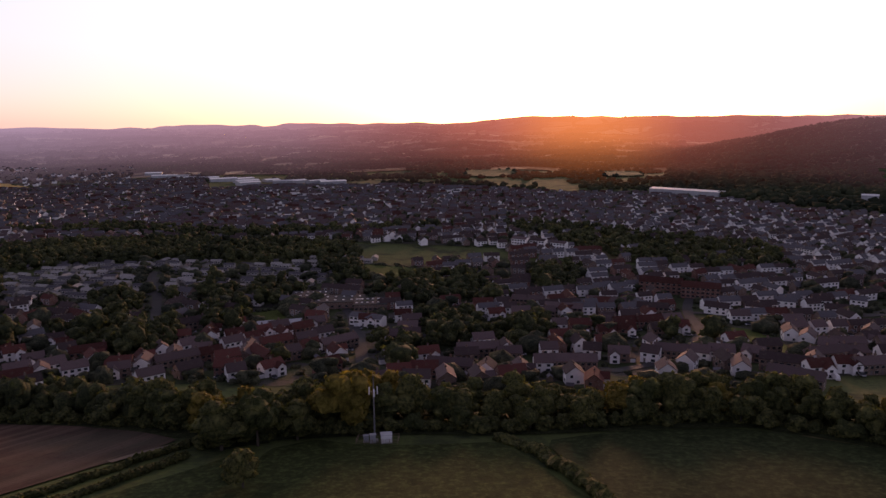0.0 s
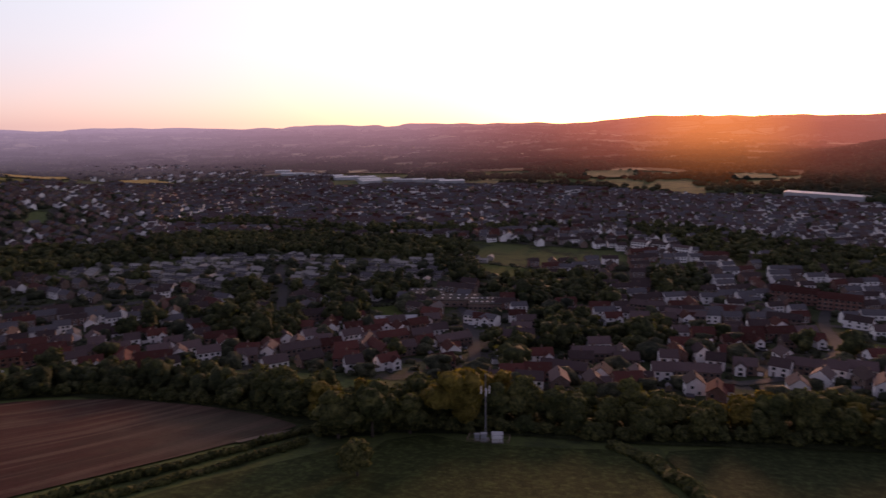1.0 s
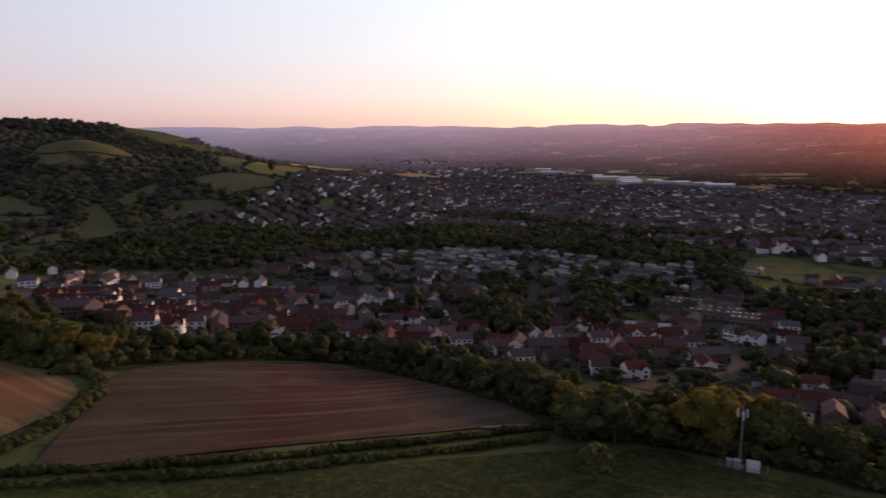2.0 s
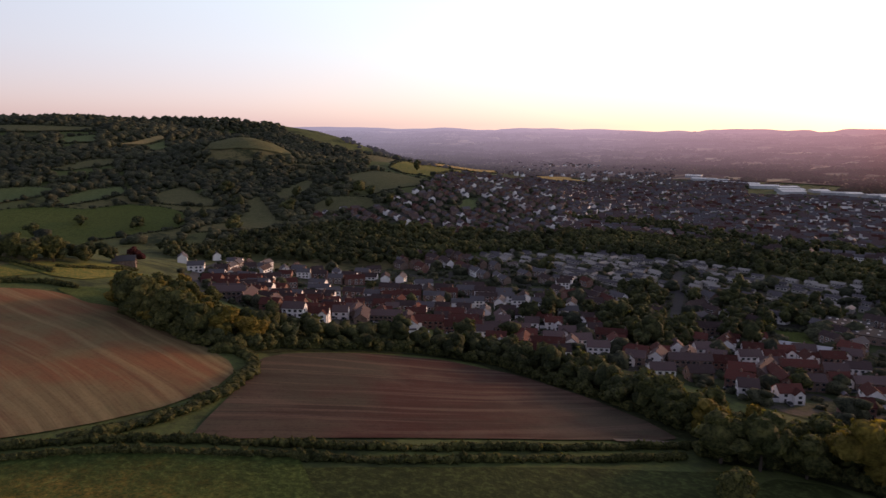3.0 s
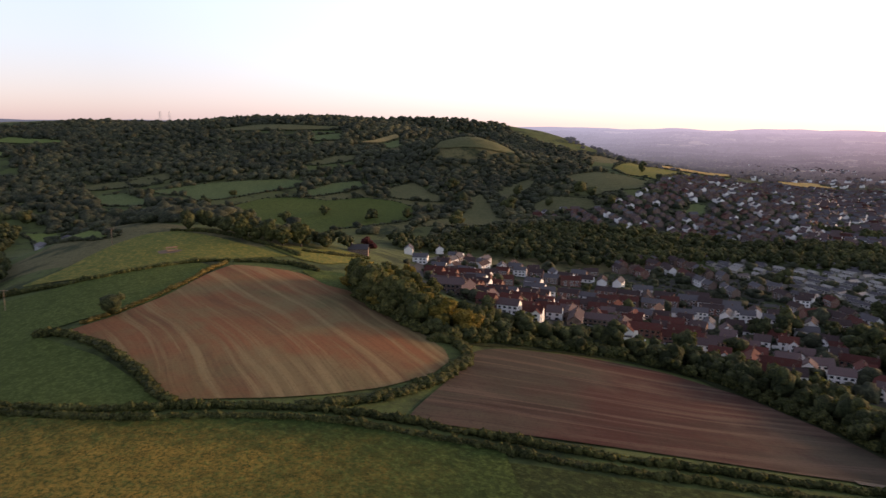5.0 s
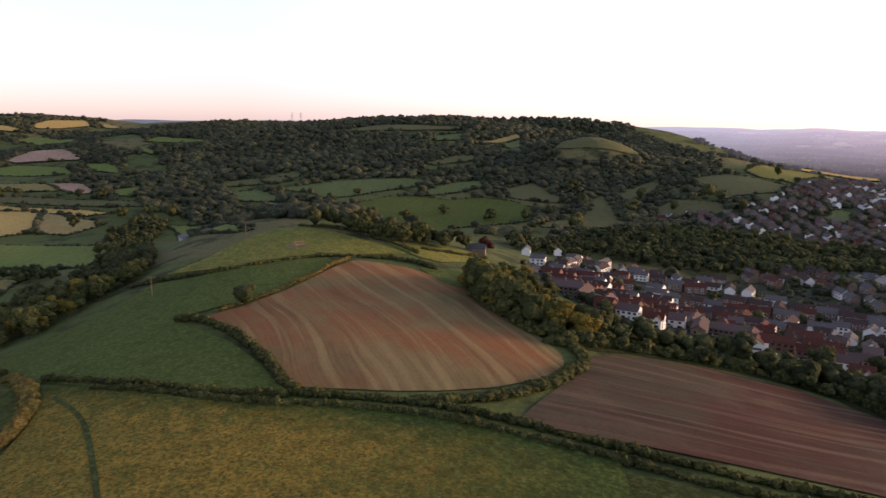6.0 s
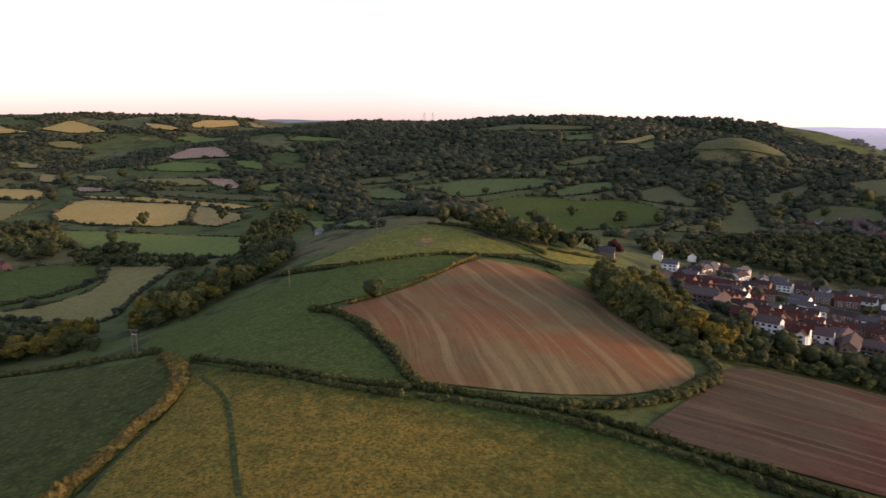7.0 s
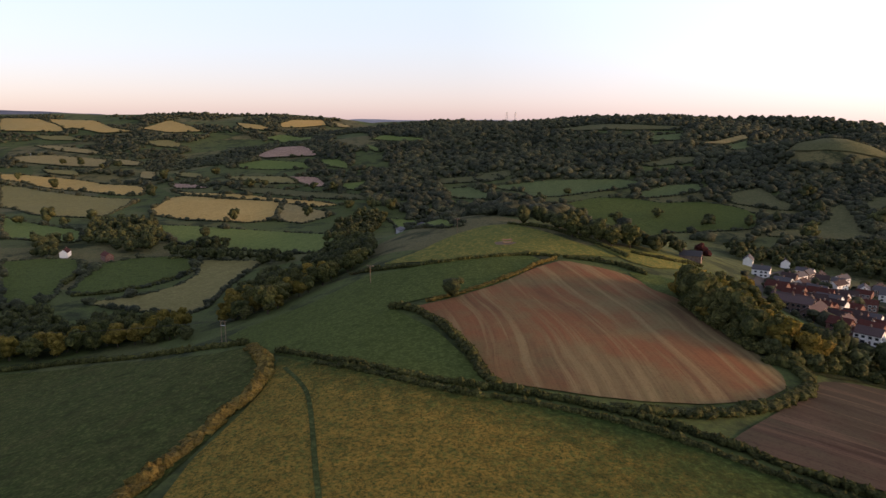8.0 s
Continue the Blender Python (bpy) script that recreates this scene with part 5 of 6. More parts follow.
def wood_stuff(name, X, Y, rng, size, label, blobs=1, leaf=None):
    """Far woodland as one joined mesh of many uneven crowns."""
    Z = relief(X, Y)
    templates = []
    for k in range(16):
        v0, f0 = lump(rng, ICO_SMALL, (0, 0, 0.36), (0.5, 0.5, 0.5), 0.3)
        if blobs > 1:
            parts_ = [(v0, f0)] + [lump(rng, ICO_SMALL, (rng.uniform(-0.3, 0.3), rng.uniform(-0.3, 0.3), rng.uniform(0.35, 0.75)), (0.28, 0.28, 0.26), 0.3) for _ in range(blobs - 1)]
            vv, ff = gather(parts_)
            v0, f0 = np.array(vv), np.array(ff)
        templates.append((v0, f0))
    verts, faces, base = [], [], 0
    for x, y, z in zip(X, Y, Z):
        v, f = templates[rng.integers(16)]
        s = size * rng.uniform(0.6, 1.35)
        verts.append(v * (s * 1.1, s * 1.1, s * rng.uniform(0.65, 0.95)) + (x, y, z - 0.5))
        faces.append(f + base)
        base += len(v)
    if not verts:
        return
    me = bpy.data.meshes.new(name)
    me.from_pydata(np.concatenate(verts).tolist(), [], np.concatenate(faces).tolist())
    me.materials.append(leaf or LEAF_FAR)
    me.shade_smooth()
    tagged(new(name, me), label, "woodland", kind="stuff")


# brambles and saplings fill the belts below the trees
bx, by = [], []
rng = np.random.default_rng(23)
for depth, line in TREE_ROWS.values():
    for x, y, a in walk_line(rounded(line), 2.6):
        r = math.hypot(x, y)
        for off in np.arange(2.5, depth + 5, 3.2):
            k = 1 + (off + rng.uniform(-1.4, 1.4)) / r
            bx.append(x * k + rng.uniform(-1.2, 1.2))
            by.append(y * k + rng.uniform(-1.2, 1.2))
wood_stuff("undergrowth_bushes", np.array(bx), np.array(by), rng, 3.6, "brambles and saplings below the belt of trees", 2, HEDGE_LEAF)

WOODS = {  # spacing, size of a crown, share that stands
    "hill_a": (11.5, 12, 0.9), "hill_b": (11, 10.5, 0.88), "hill_d": (11.5, 10.5, 0.85), "upland": (11, 10, 0.8), "left_mid": (13, 11, 0.55), "hill_c": (14, 13, 0.9),
    "sun_slope": (15, 11, 0.8), "far_west": (16, 11, 0.8), "far_northwest": (17, 11, 0.8),
}
for seed, (key, (spacing, size, share)) in enumerate(WOODS.items()):
    X, Y, rng = scatter(WOOD_PLAN[key], spacing, 100 + seed, share, 2.0, key if key in ("hill_a", "hill_b", "hill_d", "upland", "left_mid") else "")
    if key == "upland":
        keep = waves(X, Y, 520, 1.9) + 0.6 * waves(X, Y, 210, 0.7) > -0.12
        X, Y = X[keep], Y[keep]
    if key in ("sun_slope", "far_west", "far_northwest"):
        keep = waves(X, Y, 420, 1.3) + 0.7 * waves(X, Y, 170, 2.1) > -0.15
        keep &= np.hypot(X, Y) < 2350 + 250 * waves(X, Y, 300, 5.0)
        X, Y = X[keep], Y[keep]
    # the four farther woods take the material with haze painted as emission
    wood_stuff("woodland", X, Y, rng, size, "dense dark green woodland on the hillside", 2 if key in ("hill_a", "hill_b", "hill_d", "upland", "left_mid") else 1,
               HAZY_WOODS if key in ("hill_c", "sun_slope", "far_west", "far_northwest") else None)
for seed, (key, poly) in enumerate(WOOD_PLAN.items()):
    if key in WOODS:
        continue
    near = far_of(poly) < 520
    X, Y, rng = scatter(poly, 8.5 if near else 10, 200 + seed)
    for x, y in zip(X, Y):
        small = 0.72 if key == "edge_wood" else 1.0
        SITES.append((x, y, small * rng.uniform(0.75, 1.3), rng.random() < {"stream_a": 0.4, "stream_b": 0.4, "cow_row": 0.4, "edge_wood": 0.35}.get(key, 0.06)))
# hedgerows with trees round the farther fields
hx, hy, hs = [], [], []
rng = np.random.default_rng(71)
for key, (look_key, poly) in FIELD_PLAN.items():
    if far_of(poly) > 430 and key not in ("a6", "a7", "cow_hill"):     # the bare knoll and its track have no hedge
        for x, y, a in walk_line(rounded(poly + poly[:1], False, 1, 0.12), 3.4 if far_of(poly) < 1300 else 5.0):
            hx.append(x + rng.uniform(-1, 1))
            hy.append(y + rng.uniform(-1, 1))
wood_stuff("hedgerows", np.array(hx), np.array(hy), rng, 3.8, "hedgerows round the distant fields", 1)
pick = rng.random(len(hx)) < 0.10
wood_stuff("hedgerow_trees", np.array(hx)[pick], np.array(hy)[pick], rng, 8.0, "scattered hedgerow trees along the fields", 4)
FAVOURED = ("stream_a", "stream_b", "edge_wood", "cow_row")
stream_side = [WOOD_PLAN[k] for k in FAVOURED]
SITES.sort(key=lambda q: math.hypot(q[0], q[1]) * (0.6 if any(inside(q[0], q[1], poly) for poly in stream_side) else 1.0))
rng = np.random.default_rng(77)
rest = []
for k, (x, y, size, yellow) in enumerate(SITES):
    PLANTED.append((x, y))
    if k < 296:
        pool = YELLOW_TREES if yellow else NEAR_TREES
        stand(pool[rng.integers(len(pool))], x, y, size, rng.uniform(0, 360), rng.uniform(0.85, 1.15))
    else:
        rest.append((x, y, size))


def wood_from_sites(name, sites, label):
    """Woods in the middle distance: fuller crowns with sprays of leaves, joined."""
    rng = np.random.default_rng(len(sites))
    templates = []
    for k in range(10):
        v, f = gather(crown_chunks(rng, 9.5, 10.5, 0.8, 5, 54, False, 0.0, 0.06))
        templates.append((np.array(v), f))
    verts, faces, base = [], [], 0
    for x, y, size in sites:
        v, f = templates[rng.integers(10)]
        a = rng.uniform(0, 6.28)
        c, s = math.cos(a), math.sin(a)
        w = v @ np.array([(c, s, 0), (-s, c, 0), (0, 0, 1)]) * (size, size, size * rng.uniform(0.85, 1.15))
        verts.append(w + (x, y, height(x, y) - 0.3))
        faces += [[q + base for q in g] for g in f]
        base += len(v)
    me = bpy.data.meshes.new(name)
    me.from_pydata(np.concatenate(verts).tolist(), [], faces)
    me.materials.append(LEAF_MID)
    me.shade_smooth()
    tagged(new(name, me), label, "woodland", kind="stuff")


wood_from_sites("woodland", [q for q in rest if q[0] > -150], "trees between the streets of the town")
wood_from_sites("woodland", [q for q in rest if q[0] <= -150], "wooded valley bottom of broadleaf trees")

# ---- houses ----
def wall_block(length, depth, eaves, rise, foot=-2.5):
    """Walls of a gabled house, ridge along x."""
    bm = bmesh.new()
    x, y = length / 2, depth / 2
    lo = [bm.verts.new(p) for p in ((-x, -y, foot), (x, -y, foot), (x, y, foot), (-x, y, foot))]
    hi = [bm.verts.new(p) for p in ((-x, -y, eaves), (x, -y, eaves), (x, y, eaves), (-x, y, eaves))]
    ga, gb = bm.verts.new((-x, 0, eaves + rise)), bm.verts.new((x, 0, eaves + rise))
    bm.faces.new((lo[0], lo[1], hi[1], hi[0]))
    bm.faces.new((lo[2], lo[3], hi[3], hi[2]))
    bm.faces.new((lo[1], lo[2], hi[2], gb, hi[1]))
    bm.faces.new((lo[3], lo[0], hi[0], ga, hi[3]))
    bm.faces.new((hi[0], hi[1], gb, ga))
    bm.faces.new((hi[2], hi[3], ga, gb))
    bm.faces.new(lo[::-1])
    return bm


def gable_roof(length, depth, eaves, rise, over=0.35, thick=0.22):
    bm = bmesh.new()
    x, y = length / 2 + over, depth / 2 + over
    drop = rise * over / (depth / 2)
    outline = [(-y, eaves - drop + 0.03), (0, eaves + rise + 0.03), (y, eaves - drop + 0.03), (y, eaves - drop + thick), (0, eaves + rise + thick + 0.08), (-y, eaves - drop + thick)]
    a = [bm.verts.new((-x, p, q)) for p, q in outline]
    b = [bm.verts.new((x, p, q)) for p, q in outline]
    for k in range(6):
        j = (k + 1) % 6
        bm.faces.new((a[j], a[k], b[k], b[j]))
    for ring in (a, b[::-1]):
        bm.faces.new((ring[0], ring[1], ring[4], ring[5]))
        bm.faces.new((ring[1], ring[2], ring[3], ring[4]))
    return bm


WINDOW_MESH = {}


def window_mesh(w, h):
    """White frame with a dark pane set back in it."""
    if (w, h) not in WINDOW_MESH:
        bm = boxes((-w / 2, w / 2, -0.06, 0.04, 0, h))
        front = min(bm.faces, key=lambda f: f.calc_center_median().y)
        bmesh.ops.inset_individual(bm, faces=[front], thickness=0.13, depth=-0.04)
        front.material_index = 1
        me = bpy.data.meshes.new("window")
        bm.to_mesh(me)
        bm.free()
        me.materials.append(WINDOW_FRAME)
        me.materials.append(PANE)
        WINDOW_MESH[(w, h)] = me
    return WINDOW_MESH[(w, h)]


def window(parent, x, y, z, w, h, face):
    win = new("window", window_mesh(w, h))
    win.parent = parent
    win.matrix_basis = pose(x, y, z, 0, 0, face)


def make_house(kind, length, depth, eaves, rise, wall_mat, roof_mat, label, windows=True, homes=2, chimneys=1, wing=None, garage=None):
    """wing: shift and width of a gabled front wing; garage: the side on which a flat-roofed garage stands."""
    root = new("house")
    if wing:
        shift, wide = wing
        deep = 3.6
        at = pose(shift, -depth / 2 - deep / 2 + 1.2, 0, 0, 0, 90)
        low = part("wing_wall", wall_block(deep, wide, eaves - 0.25, rise * 0.72), WHITE_WALL, root)
        top = part("wing_roof", gable_roof(deep, wide, eaves - 0.25, rise * 0.72, 0.3), roof_mat, root)
        low.matrix_basis = top.matrix_basis = at
        window(root, shift, -depth / 2 - deep + 1.17, 3.0, 1.5, 1.2, 0)
        window(root, shift, -depth / 2 - deep + 1.17, 0.7, 2.0, 1.4, 0)
    if garage:
        gx = garage * (length / 2 + 1.55)
        part("garage", boxes((gx - 1.5, gx + 1.5, -depth / 2 + 0.6, depth / 2 - 1.0, -2.0, 2.5)), wall_mat, root)
        part("garage_roof", boxes((gx - 1.62, gx + 1.62, -depth / 2 + 0.48, depth / 2 - 0.88, 2.505, 2.7)), ASPHALT, root, "flat felted garage roof")
        part("garage_door", boxes((gx - 1.15, gx + 1.15, -depth / 2 + 0.54, -depth / 2 + 0.595, 0, 2.1)), WHITE_METAL, root, "white up-and-over garage door")
    part("wall", wall_block(length, depth, eaves, rise), wall_mat, root)
    part("roof", gable_roof(length, depth, eaves, rise), roof_mat, root)
    for k in range(chimneys):
        cx = length * (0.0 if chimneys == 1 else (k / (chimneys - 1) - 0.5) * 0.9)
        part("chimney", boxes((cx - 0.45, cx + 0.45, -0.35, 0.35, eaves + rise - 1.0, eaves + rise + 1.1), (cx - 0.3, cx - 0.05, -0.12, 0.12, eaves + rise + 1.1, eaves + rise + 1.5), (cx + 0.05, cx + 0.3, -0.12, 0.12, eaves + rise + 1.1, eaves + rise + 1.5)), BRICK, root)
    if windows:
        unit = length / homes
        for k in range(homes):
            ox = -length / 2 + unit * (k + 0.5)
            front, back = -depth / 2 - 0.01, depth / 2 + 0.01
            window(root, ox - unit * 0.24, front, 3.1, 1.5, 1.2, 0)
            window(root, ox + unit * 0.24, front, 3.1, 1.5, 1.2, 0)
            window(root, ox + unit * 0.22, front, 0.8, 1.9, 1.3, 0)
            window(root, ox + unit * 0.2, back, 3.1, 1.5, 1.2, 180)
            window(root, ox - unit * 0.2, back, 0.8, 1.9, 1.3, 180)
            part("door", boxes((ox - unit * 0.25 - 0.5, ox - unit * 0.25 + 0.5, -depth / 2 - 0.06, -depth / 2 + 0.02, 0, 2.1)), DOOR_PAINT, root)
        for z, wy in ((3.1, -1.5), (0.8, 1.3)):
            window(root, length / 2 + 0.01, wy, z, 1.2, 1.2, 90)
            window(root, -length / 2 - 0.01, -wy, z, 1.2, 1.2, -90)
    return tagged(root, label, "house")


HOUSE_NEAR = {
    "w": [record(make_house("semi", 11.5, 7.5, 5.0, 2.7, WHITE_WALL, ROOF_BROWN, "white-rendered semi-detached house with brown tiled roof")),
          record(make_house("detached", 8.5, 7.8, 5.0, 2.9, WHITE_WALL, ROOF_BROWN, "white-rendered detached house with brown tiled roof", homes=1)),
          record(make_house("winged", 10.5, 7.2, 4.8, 2.7, WHITE_WALL, ROOF_RED, "white house with a gabled front wing and red-brown roof", homes=1, wing=(2.4, 4.6), garage=-1))],
    "b": [record(make_house("semi", 11.5, 7.5, 5.0, 2.6, BRICK, ROOF_BROWN, "brown brick semi-detached house with dark tiled roof")),
          record(make_house("terrace", 21.0, 7.5, 5.0, 2.5, BRICK, ROOF_BROWN, "brown brick terrace of four houses with tiled roof", homes=4, chimneys=3)),
          record(make_house("winged", 9.8, 7.4, 4.8, 2.6, BRICK, ROOF_BROWN, "brown brick house with a white gabled wing and garage", homes=1, wing=(-2.1, 4.4), garage=1))],
    "r": [record(make_house("semi", 12.0, 7.8, 5.0, 2.8, RED_BRICK, ROOF_RED, "red brick semi-detached house with red-brown roof")),
          record(make_house("terrace", 18.0, 7.5, 5.0, 2.6, RED_BRICK, ROOF_RED, "red brick terrace of three houses with red-brown roof", homes=3, chimneys=2)),
          record(make_house("winged", 10.0, 7.4, 4.8, 2.7, RED_BRICK, ROOF_RED, "red brick house with a white gabled wing", homes=1, wing=(2.2, 4.4)))],
}
BUILT = []


HOUSE_SITES = []    # x, y, turn, kind


def add_site(x, y, turn, key):
    HOUSE_SITES.append((x, y, turn, key))
    BUILT.append((x, y))


rng = np.random.default_rng(5)
for x, y, code in HOUSES_EAST + HOUSES_MIDDLE + HOUSES_WEST:
    bearing = math.degrees(math.atan2(-x, y))
    add_site(x, y, bearing + (0 if code[0] == "f" else 90) + rng.uniform(-14, 14), code[1])


def clear_of(points, x, y, gap):
    if not len(points):
        return True
    p = np.asarray(points)
    return np.hypot(p[:, 0] - x, p[:, 1] - y).min() > gap


PLANTED_AT = np.array(PLANTED)


def estate(poly, bearing, along, across, keys, seed, gap=11.5, share=0.95, tree_gap=6.0):
    """Rows of houses in a part of the town; bearing is the way that the streets run."""
    rng = np.random.default_rng(seed)
    c, s = math.cos(radians(bearing)), math.sin(radians(bearing))
    cx, cy = np.mean([p[0] for p in poly]), np.mean([p[1] for p in poly])
    reach = max(math.hypot(p[0] - cx, p[1] - cy) for p in poly)
    n, m = int(reach / along) + 1, int(reach / across) + 1
    I, J = np.meshgrid(np.arange(-n, n + 1), np.arange(-m, m + 1))
    I, J = I.ravel(), J.ravel()
    bend = rng.uniform(-9, 9, 2 * m + 1)[J + m]
    U = I * along + rng.uniform(-2.5, 2.5, I.size) + (J % 2) * along * 0.4
    V = J * across + bend * np.sin(I * along / 70.0) + rng.uniform(-3.5, 3.5, I.size) + 12 * np.sin((I * along + J * 9) / 130.0)
    X, Y = cx + U * c - V * s, cy + U * s + V * c
    keep = inside(X, Y, poly) & (rng.random(I.size) < share)
    X, Y = X[keep], Y[keep]
    keep = free_of_fields(X, Y, 5.0)
    stands = np.empty((len(BUILT) + len(X), 2))
    count = len(BUILT)
    stands[:count] = BUILT
    for x, y in zip(X[keep], Y[keep]):
        if np.hypot(stands[:count, 0] - x, stands[:count, 1] - y).min() > gap and clear_of(PLANTED_AT, x, y, tree_gap):
            stands[count] = x, y
            count += 1
            add_site(x, y, bearing + (0 if rng.random() < 0.85 else 90) + rng.uniform(-9, 9), keys[rng.integers(len(keys))])


STREETS = [
    [(-350, 190), (-445, 243), (-489, 274), (-560, 330)],
    [(75, 303), (109, 322), (149, 385), (155, 441), (190, 520)],
    [(-40, 330), (-47, 385), (-57, 427), (-63, 465), (-110, 520)],
    [(-170, 400), (-192, 455), (-215, 518), (-237, 557), (-250, 600)],
    [(-489, 274), (-420, 340), (-330, 430), (-215, 518)],
    [(155, 441), (260, 420), (360, 470)],
]
for line in STREETS:
    ribbon("road", line, 6.5, ASPHALT, 0.55, "grey asphalt estate road between houses", "road")
    BUILT += [(x, y) for x, y, a in walk_line(line, 5.0)]
ribbon("road", [(-560, 1330), (-620, 1500), (-714, 1730), (-790, 1900)], 11, ASPHALT, 1.4, "distant asphalt main road through the town", "road", 20.0)

estate([(-30, 280), (270, 290), (330, 440), (200, 470), (-40, 460)], 6, 14, 19, "wwbbr", 1)
estate([(-320, 240), (-120, 300), (-40, 320), (-60, 420), (-200, 440), (-420, 400), (-540, 330), (-500, 290)], 36, 13.5, 19, "rbww", 2)
estate([(-40, 460), (330, 440), (420, 600), (120, 690), (-40, 600)], 12, 13, 19, "wwbr", 3)
estate([(-455, 238), (-372, 204), (-318, 200), (-285, 215), (-300, 262), (-420, 285), (-500, 302)], 36, 13, 17, "rrbw", 12, 10.5)
estate([(-470, 560), (-330, 490), (-90, 535), (-60, 640), (-240, 640), (-400, 660)], -8, 12.5, 12.5, "p", 4, 9.0, 0.97, 5)
estate([(-540, 440), (-330, 440), (-200, 440), (-60, 420), (-60, 530), (-330, 500), (-440, 520)], -20, 14, 19, "bbrw", 6)
estate([(60, 640), (420, 600), (560, 860), (300, 900), (100, 920)], 20, 14, 20, "wwb", 7)
estate(TOWN_PLAN["town_mid"], 14, 12.5, 20, "wwbbr", 8, gap=9.5)
estate(TOWN_PLAN["town_far"], -22, 12.5, 20, "wbbbr", 9, gap=9.5)
estate(TOWN_PLAN["town_edge"], -20, 22, 30, "bbw", 10, share=0.7)

# no house stands among the trees of a belt
belts = [(rounded(line), depth) for depth, line in TREE_ROWS.values()]


def in_belt(x, y):
    return math.hypot(x, y) < 360 and any(edge_distance(np.array([x * (1 - 0.5 * depth / math.hypot(x, y))]), np.array([y * (1 - 0.5 * depth / math.hypot(x, y))]), line)[0] < depth * 0.5 + 7 for line, depth in belts)


HOUSE_SITES = [q for q in HOUSE_SITES if not in_belt(q[0], q[1])]
HOUSE_SITES.sort(key=lambda q: math.hypot(q[0], q[1]))
near_sites = [q for q in HOUSE_SITES if q[3] != "p"][:205]
rng = np.random.default_rng(8)
for x, y, turn, key in near_sites:
    kinds = HOUSE_NEAR[key]
    place(kinds[rng.integers(len(kinds))], pose(x, y, height(x, y) + 0.45, 0, 0, turn))


def joined_houses(sites, label, detail, seed):
    """Streets of houses too many to tell one by one: walls, roofs, chimneys and windows."""
    rng = np.random.default_rng(seed)
    looks = {"white": WHITE_WALL, "beige": BEIGE_WALL, "brick": BRICK, "red": RED_BRICK, "grey_roof": ROOF_GREY, "brown_roof": ROOF_BROWN, "red_roof": ROOF_RED, "pane": PANE, "pale_roof": CONCRETE}
    bins = {k: [[], [], 0] for k in looks}

    def put(kind, v, fs, turn, at):
        g = bins[kind]
        g[0].append(np.asarray(v) @ turn.T + at)
        g[1] += [tuple(q + g[2] for q in f) for f in fs]
        g[2] += len(v)

    for x, y, heading, key in sites:
        low = key == "p"
        l, d = (rng.uniform(9, 11) / 2, rng.uniform(5, 6) / 2) if low else ((rng.uniform(9, 16) if math.hypot(x, y) < 700 else rng.uniform(7.5, 11.5)) / 2, rng.uniform(6.5, 7.6) / 2)
        e, r = (2.5, rng.uniform(0.9, 1.3)) if low else (rng.uniform(4.6, 5.2), rng.uniform(2.2, 2.9))
        a = radians(heading)
        turn = np.array([(math.cos(a), -math.sin(a), 0), (math.sin(a), math.cos(a), 0), (0, 0, 1)])
        at = (x, y, height(x, y) + 0.6)
        base = [(-l, -d, -3), (l, -d, -3), (l, d, -3), (-l, d, -3), (-l, -d, e), (l, -d, e), (l, d, e), (-l, d, e), (-l, 0, e + r), (l, 0, e + r)]
        o = 0.35
        roof = [(-l - o, -d - o, e - .2), (l + o, -d - o, e - .2), (l + o, 0, e + r + .15), (-l - o, 0, e + r + .15), (l + o, d + o, e - .2), (-l - o, d + o, e - .2)]
        put({"w": "white", "b": "brick", "r": "red", "p": "beige"}[key], base, ((0, 1, 5, 4), (2, 3, 7, 6), (1, 2, 6, 9, 5), (3, 0, 4, 8, 7)), turn, at)
        tops = ("grey_roof", "pale_roof") if low else (("red_roof", "brown_roof") if key == "r" else ("brown_roof", "grey_roof"))
        put(tops[rng.integers(len(tops))], roof, ((0, 1, 2, 3), (2, 4, 5, 3)), turn, at)
        if detail and not low:
            t = e + r
            c = [(i, j, k) for k in (t - 0.8, t + 1.1) for i, j in ((-0.45, -0.35), (0.45, -0.35), (0.45, 0.35), (-0.45, 0.35))]
            put("brick", c, ((0, 1, 5, 4), (1, 2, 6, 5), (2, 3, 7, 6), (3, 0, 4, 7), (4, 5, 6, 7)), turn, at)
        if detail:
            for side in (-1, 1):
                yy = side * (d + 0.05)
                for z in ((0.8,) if low else (0.8, 3.1)):
                    for cx in (-0.55 * l, 0.1 * l, 0.6 * l):
                        yf = side * (d + 0.025)
                        put("white", [(cx - 0.95, yf, z - 0.18), (cx + 0.95, yf, z - 0.18), (cx + 0.95, yf, z + 1.36), (cx - 0.95, yf, z + 1.36)], ((0, 1, 2, 3),), turn, at)
                        put("pane", [(cx - 0.75, yy, z), (cx + 0.75, yy, z), (cx + 0.75, yy, z + 1.2), (cx - 0.75, yy, z + 1.2)], ((0, 1, 2, 3),), turn, at)
    for kind, (vs, fs, _) in bins.items():
        if vs:
            tagged(link_mesh("distant_houses", np.concatenate(vs), fs, looks[kind]), label, "houses", kind="stuff")


taken = set(id(q) for q in near_sites)
others = [q for q in HOUSE_SITES if id(q) not in taken]
joined_houses([q for q in others if q[3] == "p"], "rows of low pale bungalows with grey roofs", True, 1)
joined_houses([q for q in others if q[3] != "p" and math.hypot(q[0], q[1]) < 850], "streets of brick and white houses in the town", True, 2)
joined_houses([q for q in others if q[3] != "p" and math.hypot(q[0], q[1]) >= 850], "far streets of houses across the valley floor", False, 3)


